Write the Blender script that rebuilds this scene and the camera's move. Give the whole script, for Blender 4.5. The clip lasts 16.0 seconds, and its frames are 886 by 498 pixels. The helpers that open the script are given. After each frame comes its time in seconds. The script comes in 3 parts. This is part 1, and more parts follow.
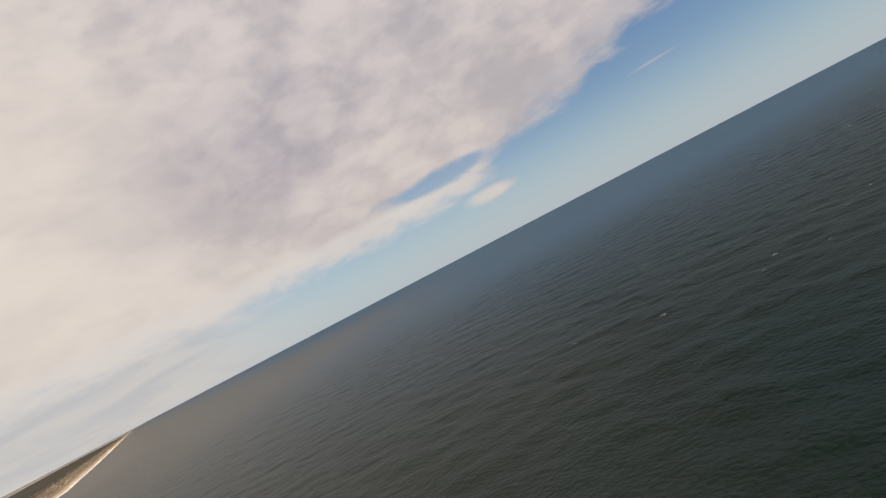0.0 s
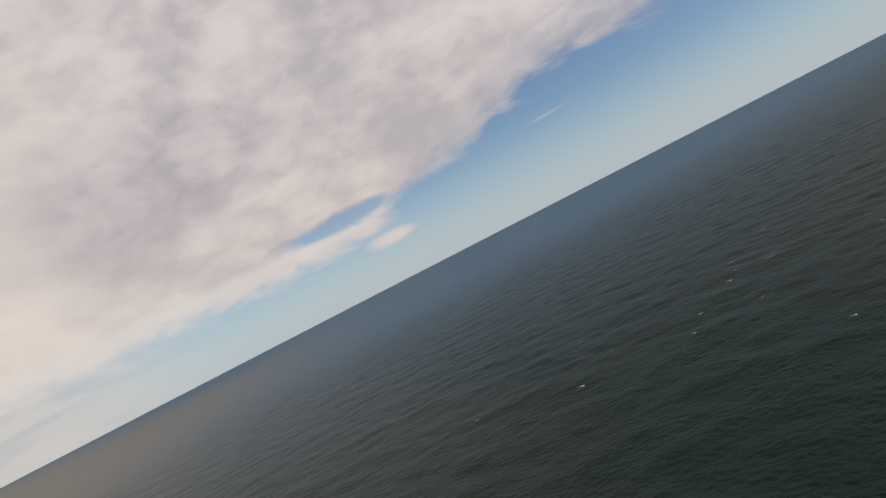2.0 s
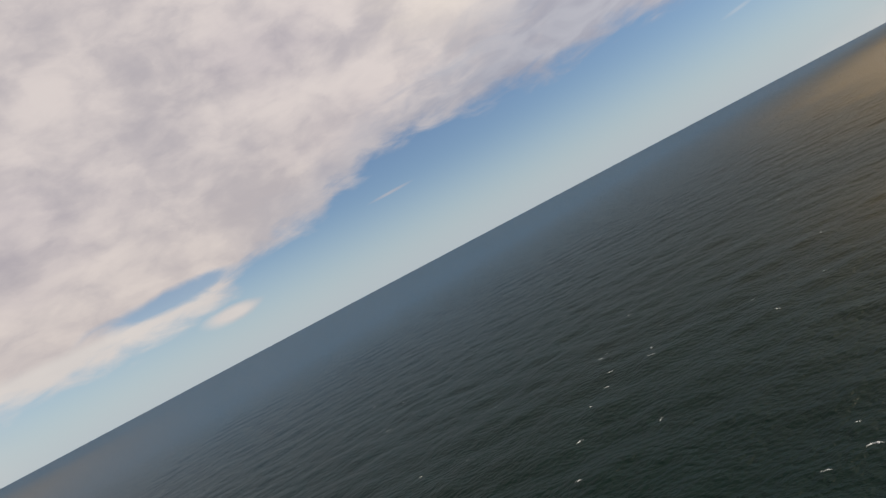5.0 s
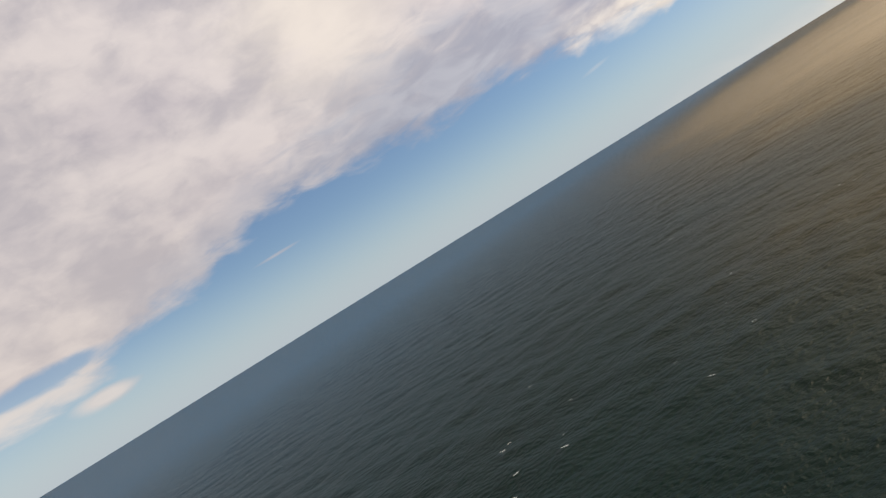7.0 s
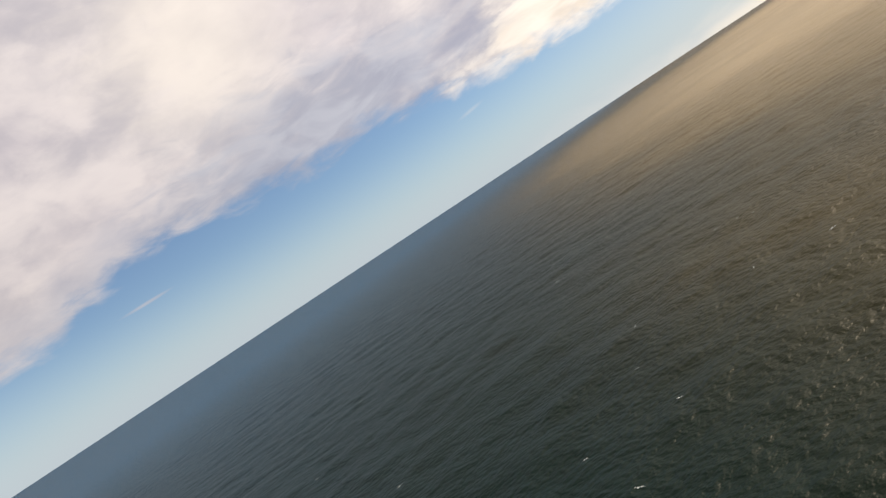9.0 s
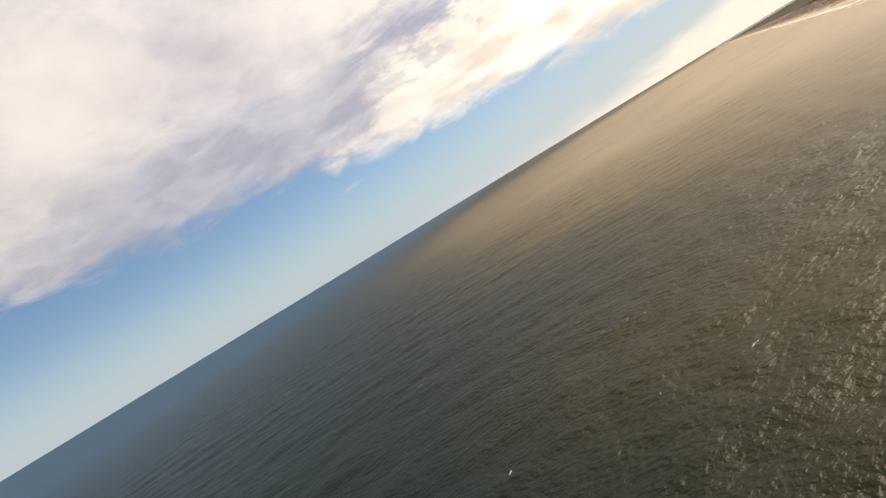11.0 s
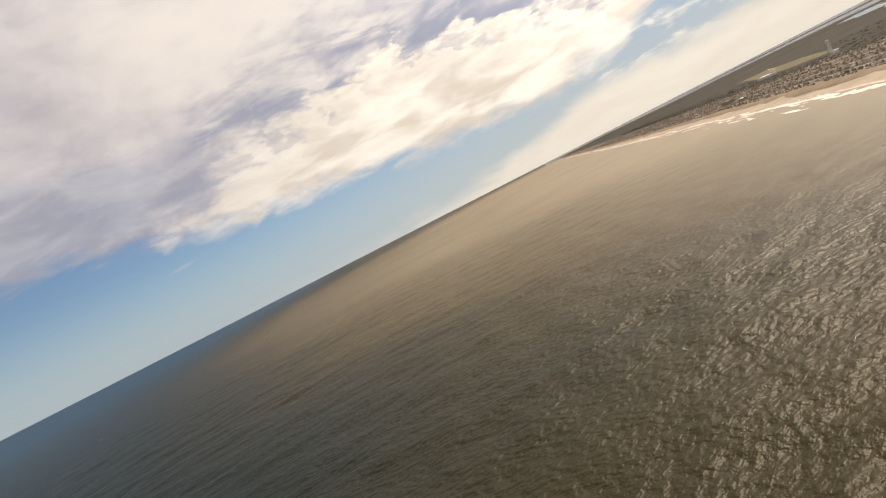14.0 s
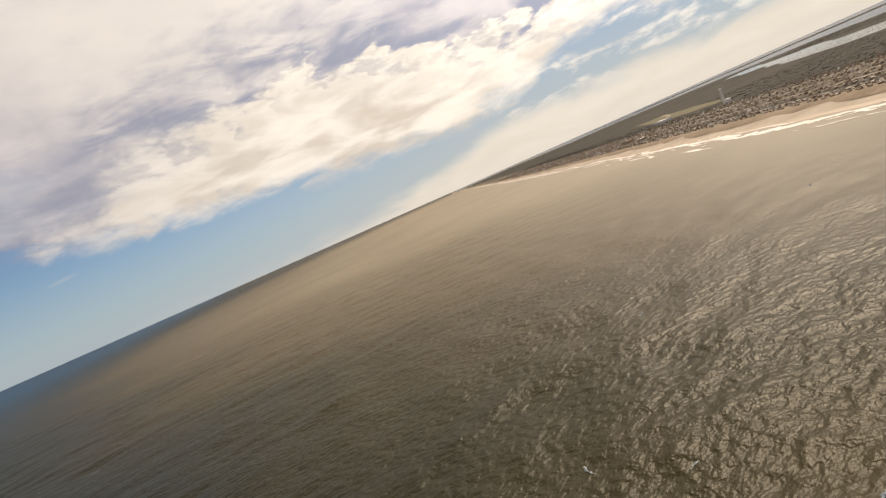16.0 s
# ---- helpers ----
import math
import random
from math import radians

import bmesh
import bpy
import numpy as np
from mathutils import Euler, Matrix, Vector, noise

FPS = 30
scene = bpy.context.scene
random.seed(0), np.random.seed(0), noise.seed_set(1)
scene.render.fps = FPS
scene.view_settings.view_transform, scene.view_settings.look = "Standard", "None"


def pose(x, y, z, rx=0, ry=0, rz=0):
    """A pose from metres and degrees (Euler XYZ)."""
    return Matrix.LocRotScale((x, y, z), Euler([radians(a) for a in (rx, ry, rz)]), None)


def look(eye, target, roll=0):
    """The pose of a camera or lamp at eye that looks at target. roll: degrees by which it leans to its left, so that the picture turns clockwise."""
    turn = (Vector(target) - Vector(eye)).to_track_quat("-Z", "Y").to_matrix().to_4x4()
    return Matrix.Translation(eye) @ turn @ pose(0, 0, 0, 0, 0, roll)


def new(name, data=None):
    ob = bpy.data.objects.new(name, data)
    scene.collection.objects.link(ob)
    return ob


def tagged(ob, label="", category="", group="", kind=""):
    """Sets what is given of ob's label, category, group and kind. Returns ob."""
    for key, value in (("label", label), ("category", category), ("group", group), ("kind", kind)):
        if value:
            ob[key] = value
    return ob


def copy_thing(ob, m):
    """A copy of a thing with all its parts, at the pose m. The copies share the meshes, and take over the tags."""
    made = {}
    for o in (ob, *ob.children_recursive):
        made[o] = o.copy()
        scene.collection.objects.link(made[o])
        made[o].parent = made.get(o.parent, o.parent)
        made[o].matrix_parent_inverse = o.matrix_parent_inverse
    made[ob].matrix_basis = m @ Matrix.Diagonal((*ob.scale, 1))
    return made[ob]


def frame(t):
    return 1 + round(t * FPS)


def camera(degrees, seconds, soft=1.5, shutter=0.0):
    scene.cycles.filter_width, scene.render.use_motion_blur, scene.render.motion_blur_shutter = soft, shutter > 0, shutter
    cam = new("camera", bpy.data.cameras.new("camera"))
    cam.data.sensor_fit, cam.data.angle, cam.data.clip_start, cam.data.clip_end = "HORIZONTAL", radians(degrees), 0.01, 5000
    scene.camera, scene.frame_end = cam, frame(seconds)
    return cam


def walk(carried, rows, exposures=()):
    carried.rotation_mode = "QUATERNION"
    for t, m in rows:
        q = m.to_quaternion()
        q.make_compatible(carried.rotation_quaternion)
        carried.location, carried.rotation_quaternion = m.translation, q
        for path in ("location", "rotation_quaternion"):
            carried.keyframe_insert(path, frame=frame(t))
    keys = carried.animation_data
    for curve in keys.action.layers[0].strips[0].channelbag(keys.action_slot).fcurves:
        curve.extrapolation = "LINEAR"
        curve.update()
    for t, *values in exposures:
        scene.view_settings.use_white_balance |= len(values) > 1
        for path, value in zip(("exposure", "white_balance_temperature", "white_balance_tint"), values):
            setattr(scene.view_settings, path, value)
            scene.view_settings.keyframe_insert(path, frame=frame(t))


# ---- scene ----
cam = camera(70.96, 16.0, soft=1.3, shutter=0.2)

# seconds, eye x y z, heading (clockwise from +y), pitch, bank to the right
WALK = [
    (0.0, 0.0, 0.0, 87.5, 0.44, 1.32, 27.47),
    (0.5, 2.6, 17.8, 88.2, 2.66, 1.53, 28.03),
    (1.0, 6.0, 35.4, 88.9, 5.24, 1.50, 28.33),
    (1.5, 10.4, 52.9, 89.4, 7.94, 1.02, 27.51),
    (2.0, 15.6, 70.2, 89.8, 10.34, 0.71, 27.20),
    (2.5, 21.6, 87.2, 90.1, 12.94, 0.42, 27.24),
    (3.0, 28.5, 104.0, 90.3, 15.39, 0.33, 27.59),
    (3.5, 36.1, 120.4, 90.4, 17.73, 0.38, 28.11),
    (4.0, 44.6, 136.4, 90.4, 20.42, 0.50, 27.80),
    (4.5, 53.9, 152.0, 90.2, 23.18, 0.45, 27.65),
    (5.0, 64.0, 167.1, 90.0, 25.95, 0.30, 27.78),
    (5.5, 75.0, 181.7, 89.7, 28.72, 0.08, 28.21),
    (6.0, 86.7, 195.6, 89.2, 31.52, -0.10, 28.98),
    (6.5, 99.2, 209.0, 88.7, 34.37, -0.17, 30.12),
    (7.0, 112.4, 221.6, 88.0, 37.08, -0.25, 31.67),
    (7.5, 126.2, 233.7, 87.3, 39.20, -0.94, 33.13),
    (8.0, 140.5, 245.1, 86.4, 41.76, -1.85, 33.85),
    (8.5, 155.5, 255.7, 85.4, 44.67, -2.46, 34.08),
    (9.0, 171.0, 265.5, 84.3, 47.96, -2.91, 33.38),
    (9.5, 187.2, 274.3, 83.2, 51.28, -3.21, 32.76),
    (10.0, 203.9, 282.1, 81.9, 54.56, -3.26, 32.25),
    (10.5, 221.1, 288.8, 80.5, 57.85, -3.15, 31.77),
    (11.0, 238.7, 294.5, 79.0, 61.19, -2.95, 31.29),
    (11.5, 256.6, 299.0, 77.4, 64.63, -2.76, 30.72),
    (12.0, 274.8, 302.3, 75.6, 68.12, -2.68, 30.15),
    (12.5, 293.2, 304.5, 73.8, 71.30, -2.72, 29.40),
    (13.0, 311.8, 305.7, 71.9, 73.92, -2.95, 28.59),
    (13.5, 330.4, 306.0, 69.9, 76.07, -2.88, 27.84),
    (14.0, 349.0, 305.5, 67.7, 78.00, -2.67, 27.02),
    (14.5, 367.6, 304.2, 65.5, 80.50, -3.05, 25.90),
    (15.0, 386.1, 302.1, 63.1, 82.43, -3.47, 25.35),
    (15.5, 404.6, 299.2, 60.7, 84.58, -4.03, 24.75),
    (16.0, 423.0, 295.6, 58.1, 86.85, -4.25, 23.89),
]


def aim(x, y, z, yaw, pitch, bank):
    a, p = radians(yaw), radians(pitch)
    way = Vector((math.sin(a) * math.cos(p), math.cos(a) * math.cos(p), math.sin(p)))
    return look((x, y, z), Vector((x, y, z)) + way * 100.0, -bank)


walk(cam, [(r[0], aim(*r[1:])) for r in WALK], exposures=[(0.0, -0.05), (4.0, -0.03), (7.0, 0.06), (9.0, 0.21), (12.5, 0.13), (14.0, -0.10), (15.2, -0.06), (16.0, -0.18)])

# ---- world: sky with a broken cloud bank ----
SUN_AZ, SUN_EL = 121.0, 42.0
SUN_WAY = Vector((math.sin(radians(SUN_AZ)) * math.cos(radians(SUN_EL)), math.cos(radians(SUN_AZ)) * math.cos(radians(SUN_EL)), math.sin(radians(SUN_EL))))


class Nodes:
    """Short hand for building node trees."""

    def __init__(self, tree):
        self.t = tree

    def add(self, kind, **values):
        n = self.t.nodes.new(kind)
        for k, v in values.items():
            n.inputs[k].default_value = v
        return n

    def link(self, a, b):
        self.t.links.new(a, b)

    def put(self, socket, v):
        if isinstance(v, bpy.types.NodeSocket):
            self.link(v, socket)
        else:
            socket.default_value = v

    def math(self, op, a, b=0.0, c=0.0, clamp=False):
        n = self.t.nodes.new("ShaderNodeMath")
        n.operation, n.use_clamp = op, clamp
        for i, v in enumerate((a, b, c)):
            self.put(n.inputs[i], v)
        return n.outputs[0]

    def step(self, v, lo, hi, out_lo=0.0, out_hi=1.0, smooth=True):
        n = self.t.nodes.new("ShaderNodeMapRange")
        n.interpolation_type = "SMOOTHSTEP" if smooth else "LINEAR"
        for i, x in enumerate((v, lo, hi, out_lo, out_hi)):
            self.put(n.inputs[i], x)
        return n.outputs[0]

    def vec(self, x, y, z=0.0):
        n = self.t.nodes.new("ShaderNodeCombineXYZ")
        for i, v in enumerate((x, y, z)):
            self.put(n.inputs[i], v)
        return n.outputs[0]

    def vmath(self, op, a, b=(0, 0, 0), scale=1.0):
        n = self.t.nodes.new("ShaderNodeVectorMath")
        n.operation = op
        self.put(n.inputs[0], a)
        self.put(n.inputs[1], b)
        if op == "SCALE":
            self.put(n.inputs["Scale"], scale)
        return n.outputs["Value"] if op in ("DOT_PRODUCT", "LENGTH") else n.outputs["Vector"]

    def noise(self, at, scale, detail=4.0, rough=0.55, distortion=0.0, colour=False):
        n = self.t.nodes.new("ShaderNodeTexNoise")
        self.put(n.inputs["Vector"], at)
        n.inputs["Scale"].default_value = scale
        n.inputs["Detail"].default_value = detail
        n.inputs["Roughness"].default_value = rough
        n.inputs["Distortion"].default_value = distortion
        return n.outputs["Color"] if colour else n.outputs["Fac"]

    def lobes(self, at, scale, smooth=0.35):
        n = self.t.nodes.new("ShaderNodeTexVoronoi")
        n.feature = "SMOOTH_F1"
        self.put(n.inputs["Vector"], at)
        n.inputs["Scale"].default_value = scale
        n.inputs["Smoothness"].default_value = smooth
        return n.outputs["Distance"]

    def ramp(self, v, stops, ease="LINEAR"):
        n = self.t.nodes.new("ShaderNodeValToRGB")
        n.color_ramp.interpolation = ease
        e = n.color_ramp.elements
        while len(e) < len(stops):
            e.new(0.5)
        for x, (p, c) in zip(e, stops):
            x.position = p
            x.color = (*c, 1) if isinstance(c, tuple) else (c, c, c, 1)
        self.put(n.inputs[0], v)
        return n.outputs[0]

    def mix(self, fac, a, b, mode="MIX"):
        n = self.t.nodes.new("ShaderNodeMix")
        n.data_type, n.blend_type = "RGBA", mode
        self.put(n.inputs[0], fac)
        for s, v in ((n.inputs[6], a), (n.inputs[7], b)):
            self.put(s, (*v, 1) if isinstance(v, tuple) and len(v) == 3 else v)
        return n.outputs[2]


def build_world():
    w = bpy.data.worlds.new("sky")
    scene.world = w
    w.use_nodes = True
    w.node_tree.nodes.clear()
    N = Nodes(w.node_tree)
    way = N.add("ShaderNodeTexCoord").outputs["Generated"]
    sep = N.add("ShaderNodeSeparateXYZ")
    N.link(way, sep.inputs[0])
    x, y, z = sep.outputs
    el = N.math("DEGREES", N.math("ARCSINE", z))
    az = N.math("DEGREES", N.math("ARCTAN2", x, y))
    sky = N.add("ShaderNodeTexSky")
    sky.sky_type, sky.sun_disc = "NISHITA", False
    sky.sun_elevation, sky.sun_rotation = radians(SUN_EL), radians(SUN_AZ)
    sky.altitude, sky.air_density, sky.dust_density, sky.ozone_density = 80, 1.0, SKY_DUST, 3.0

    clear = N.vmath("MULTIPLY", sky.outputs[0], SKY_GAIN)
    sunward = N.step(az, 55, 100)
    haze = N.math("MULTIPLY", N.step(el, N.math("MULTIPLY_ADD", sunward, 10.0, 8.5), -1.0), N.math("MULTIPLY_ADD", sunward, 0.16, 0.76))
    clear = N.mix(haze, clear, N.vmath("SCALE", N.mix(sunward, SKY_HAZE, SKY_HAZE_SUN), scale=10.0))

    veil = N.math("MULTIPLY", N.step(az, -8, -27), N.step(el, 9.0, 4.0))
    veil_n = N.noise(N.vec(N.math("MULTIPLY", az, 0.05), N.math("MULTIPLY", el, 0.25)), 2.0, 4, 0.5, 0.8)
    clear = N.mix(N.math("MULTIPLY", veil, 0.92), clear, N.vmath("SCALE", N.mix(N.step(veil_n, 0.35, 0.65), SKY_VEIL, SKY_VEIL_HI), scale=10.0))

    # a flat layer of cloud seen in perspective
    up = N.math("ADD", N.math("MAXIMUM", z, 0.0), 0.07)
    flat = N.vec(N.math("DIVIDE", x, up), N.math("DIVIDE", y, up))
    n_mid = N.noise(flat, 1.1, 4, 0.5, 0.3)
    ang = N.vec(N.math("MULTIPLY", az, 0.045), N.math("MULTIPLY", el, 0.12))
    a_big = N.noise(ang, 1.5, 3, 0.5, 0.8)
    a_soft = N.noise(ang, 3.2, 4, 0.5, 1.0)
    a_fine = N.noise(ang, 5.0, 4, 0.52, 0.6)
    a_tiny = N.noise(ang, 18.0, 4, 0.6)
    a_streak = N.noise(N.vec(N.math("MULTIPLY", az, 0.05), N.math("MULTIPLY", el, 0.2)), 2.4, 4, 0.5, 0.8)

    # round lobes, and the same clouds shifted towards the sun for their lit and shaded sides
    warp = N.vmath("SCALE", N.vmath("SUBTRACT", N.noise(ang, 7.0, 3, 0.6, colour=True), (0.5, 0.5, 0.5)), scale=0.9)
    iso = N.vmath("ADD", N.vec(N.math("MULTIPLY", az, 0.26), N.math("MULTIPLY", el, 0.40)), warp)
    lobe = N.math("ADD", N.math("MULTIPLY", N.lobes(iso, 1.2), 1.2), N.math("MULTIPLY", N.lobes(iso, 3.1), 0.38))
    iso_b = N.vmath("ADD", iso, (0.16, 0.2, 0.0))
    lobe_b = N.math("ADD", N.math("MULTIPLY", N.lobes(iso_b, 1.2), 1.2), N.math("MULTIPLY", N.lobes(iso_b, 3.1), 0.38))
    relief = N.math("SUBTRACT", lobe_b, lobe)

    def by_az(stops, top):
        return N.math("MULTIPLY", N.ramp(N.step(az, -60, 140, smooth=False), [((p + 60) / 200, v / top) for p, v in stops], "EASE"), top)

    edge = by_az([(-60, 3.5), (-30, 4.6), (-6, 4.6), (4, 4.7), (8, 6.0), (10, 7.4), (17, 8.3), (20.5, 9.6), (25, 11.2), (31, 10.9),
                  (42, 9.9), (50, 10.0), (53.5, 9.4), (57, 8.3), (61, 7.6), (67, 7.5), (75, 6.9), (85, 5.8), (93, 5.2), (98, 5.8), (105, 8.3), (125, 9.0)], 20)
    ragged = N.math("ADD", N.math("MULTIPLY_ADD", a_fine, 3.6, -1.8), N.math("MULTIPLY_ADD", a_tiny, 0.9, -0.45))
    above = N.math("ADD", N.math("SUBTRACT", el, edge), ragged)
    bank = N.step(above, -1.0, 1.3)

    def blob(caz, cel, raz, rel, tilt, soft, rag):
        da, de = N.math("SUBTRACT", az, caz), N.math("SUBTRACT", el, cel)
        de = N.math("SUBTRACT", de, N.math("MULTIPLY", da, tilt))
        d = N.math("ADD", N.math("POWER", N.math("DIVIDE", da, raz), 2), N.math("POWER", N.math("DIVIDE", de, rel), 2))
        d = N.math("ADD", N.math("SQRT", d), N.math("MULTIPLY", N.math("SUBTRACT", a_fine, 0.5), rag))
        return N.step(d, 1.0 - soft, 1.0 + soft, 1.0, 0.0)

    gap = blob(3.2, 7.2, 5.8, 0.75, 0.02, 0.45, 1.4)
    bank = N.math("MULTIPLY", bank, N.math("MULTIPLY_ADD", gap, -0.85, 1.0))
    lens = blob(6.7, 3.85, 2.1, 0.62, 0.0, 0.5, 0.9)
    trail = N.math("MULTIPLY", blob(24.1, 7.15, 1.6, 0.11, 0.02, 0.8, 0.5), 0.6)
    trail_b = N.math("MULTIPLY", blob(57.0, 6.2, 1.0, 0.13, 0.1, 0.8, 0.8), 0.18)
    cover = N.math("MAXIMUM", N.math("MAXIMUM", bank, lens), N.math("MAXIMUM", trail, trail_b))
    # pale band of cloud low over the land
    low_top = by_az([(-60, 1.5), (-35, 0.3), (-22, 0.0), (54, 0.0), (62, 0.3), (72, 0.4), (80, 0.8), (88, 1.9), (97, 4.0), (107, 3.7), (118, 3.5), (140, 4.5)], 20)
    low = N.step(N.math("ADD", N.math("SUBTRACT", el, low_top), N.math("MULTIPLY_ADD", a_soft, 2.6, -1.3)), -1.1, 1.0, 0.93, 0.0)
    low = N.math("MULTIPLY", low, N.step(low_top, 0.05, 1.2))
    # small puffs in the gap over the land
    puffs = N.math("MULTIPLY", N.step(N.math("ADD", N.math("MULTIPLY", a_tiny, 0.2), N.math("ADD", N.math("MULTIPLY", a_fine, 0.4), N.math("MULTIPLY", a_streak, 0.4))), 0.48, 0.60),
                   N.math("MULTIPLY", N.step(az, 92, 98), N.step(el, 3.0, 5.0)))
    cover = N.math("MAXIMUM", cover, N.math("MULTIPLY", puffs, 0.65))

    # cloud colour: lilac grey body, cream where thin and low, white where the sun strikes the heaps
    puff = N.vec(N.math("MULTIPLY", az, 0.075), N.math("MULTIPLY", el, 0.115))
    puff = N.vmath("ADD", puff, N.vmath("SCALE", warp, scale=0.12))
    p_big, p_soft = N.noise(puff, 1.0, 3, 0.5, 0.5), N.noise(puff, 2.7, 5, 0.55, 0.3)
    mottle = N.math("ADD", N.math("MULTIPLY", p_big, 0.55), N.math("MULTIPLY", p_soft, 0.50))
    tone = N.step(N.math("ADD", mottle, N.math("ADD", N.math("MULTIPLY", a_big, 0.25), N.math("MULTIPLY", n_mid, 0.17))), 0.56, 0.87)
    body = N.mix(tone, CLOUD_GREY, CLOUD_PALE)
    warm = N.step(el, 20.0, 4.0)
    body = N.mix(N.math("MULTIPLY", warm, 0.6), body, N.mix(tone, CLOUD_WARM_LO, CLOUD_WARM_HI))
    thin = N.math("MULTIPLY", N.step(above, 5.0, 0.3), N.step(az, 6, 20))
    body = N.mix(N.math("MULTIPLY", thin, 0.55), body, CLOUD_THIN)
    bright = N.math("MAXIMUM", blob(-34.0, 18.0, 16.0, 17.0, 0.0, 0.7, 0.8), N.math("MULTIPLY", blob(40.0, 23.5, 8.0, 7.0, 0.0, 0.8, 1.2), 0.95))
    bright = N.math("MAXIMUM", bright, N.math("MULTIPLY", blob(74.0, 23.5, 19.0, 7.5, 0.0, 0.7, 0.9), 1.15))
    body = N.mix(N.math("MULTIPLY", bright, 0.7), body, CLOUD_BRIGHT)
    bruise = N.math("MAXIMUM", N.math("MULTIPLY", blob(-14.0, 16.5, 12.0, 5.0, 0.0, 0.75, 1.5), 0.75), N.math("MULTIPLY", blob(24.0, 13.8, 6.0, 2.6, 0.05, 1.0, 2.6), 0.45))
    bruise = N.math("MAXIMUM", bruise, N.math("MAXIMUM", N.math("MULTIPLY", blob(19.5, 23.0, 5.0, 2.6, 0.0, 0.8, 1.8), 0.6), N.math("MULTIPLY", blob(50.0, 21.0, 6.5, 5.0, 0.0, 0.8, 1.3), 0.6)))
    body = N.mix(bruise, body, N.mix(1.0, body, CLOUD_BRUISE, "MULTIPLY"))
    lilac = blob(46.0, 11.5, 15.0, 5.5, 0.0, 0.6, 1.6)
    body = N.mix(N.math("MULTIPLY", lilac, 0.85), body, N.mix(N.step(a_soft, 0.35, 0.65), CLOUD_DUSK, CLOUD_THIN))
    heap_top = by_az([(-60, 0), (43, 0), (49, 5.0), (54, 8.0), (58, 10.0), (65, 14.3), (72, 15.4), (80, 16.2), (88, 15.0), (95, 12.8), (101, 12.0), (112, 12.0), (140, 11.0)], 20)
    lumps = N.math("ADD", N.math("MULTIPLY_ADD", a_soft, 4.2, -2.1), N.math("ADD", N.math("MULTIPLY_ADD", a_fine, 2.4, -1.2), N.math("ADD", N.math("MULTIPLY_ADD", a_tiny, 0.6, -0.3), N.math("MULTIPLY_ADD", lobe, -2.8, 1.9))))
    heap_d = N.math("ADD", N.math("SUBTRACT", heap_top, el), lumps)
    left = N.step(az, 82, 57)
    heap = N.step(heap_d, N.math("MULTIPLY_ADD", left, -2.6, -0.25), N.math("MULTIPLY_ADD", left, 5.0, 0.6))
    crest = N.step(heap_d, 5.5, 0.8)
    heap_col = N.mix(N.step(N.math("ADD", N.math("MULTIPLY", a_soft, 0.45), N.math("MULTIPLY", a_streak, 0.55)), 0.38, 0.64), CLOUD_HEAP_LO, CLOUD_HEAP_HI)
    heap_col = N.mix(N.math("MULTIPLY", crest, 0.6), heap_col, CLOUD_HEAP_HI)
    heap_col = N.mix(N.math("MULTIPLY", N.step(az, 78, 56), 0.6), heap_col, CLOUD_HEAP_THIN)
    rim = N.math("MULTIPLY", N.step(heap_d, 2.4, 0.2), N.step(a_tiny, 0.58, 0.42))
    heap_col = N.mix(N.math("MULTIPLY", rim, 0.5), heap_col, CLOUD_RIM)
    side = N.math("MULTIPLY", N.step(relief, 0.02, -0.30), N.step(heap_d, 5.0, 0.5))
    heap_col = N.mix(N.math("MULTIPLY", side, 0.6), heap_col, CLOUD_RIM)
    shade = N.math("MULTIPLY", N.math("MULTIPLY", N.step(heap_d, -7.5, -0.5), N.step(az, 36, 58)), N.step(N.math("ADD", N.math("MULTIPLY", a_soft, 0.35), N.math("ADD", N.math("MULTIPLY", a_streak, 0.35), N.math("MULTIPLY", n_mid, 0.3))), 0.56, 0.42))
    body = N.mix(N.math("MULTIPLY", shade, 0.95), body, CLOUD_SHADE)
    hug = N.math("MULTIPLY", N.math("MULTIPLY", N.step(heap_d, -3.0, -0.4), N.step(az, 58, 66)), N.step(a_streak, 0.60, 0.40))
    body = N.mix(N.math("MULTIPLY", hug, 0.7), body, CLOUD_DUSK)
    body = N.mix(heap, body, heap_col)
    scrap = N.math("MAXIMUM", lens, N.math("MULTIPLY", N.step(el, 7.2, 6.2), N.step(az, 9, 5)))
    body = N.mix(N.math("MULTIPLY", scrap, 0.75), body, CLOUD_SCRAP)
    toward = N.vmath("DOT_PRODUCT", way, tuple(SUN_WAY))
    toward = N.math("MAXIMUM", toward, 0.0)
    glow = N.math("MULTIPLY_ADD", N.math("POWER", toward, 1.5), CLOUD_GLOW, N.math("MULTIPLY_ADD", N.math("POWER", toward, 14.0), SUN_GLOW, 1.0))
    body = N.vmath("SCALE", body, scale=glow)
    col = N.mix(cover, clear, N.vmath("SCALE", body, scale=10.0))
    low_col = N.mix(N.step(N.math("ADD", N.math("MULTIPLY", a_soft, 0.5), N.math("MULTIPLY", a_streak, 0.5)), 0.36, 0.62), CLOUD_LOW, CLOUD_LOW_HI)
    low_col = N.mix(N.step(N.math("ADD", el, N.math("MULTIPLY_ADD", a_streak, 2.4, -1.2)), 2.4, -0.2, 0.0, 0.8), low_col, CLOUD_LOW_FOOT)
    col = N.mix(low, col, N.vmath("SCALE", low_col, scale=10.0))
    bg = N.add("ShaderNodeBackground")
    N.link(col, bg.inputs[0])
    bg.inputs[1].default_value = 0.1
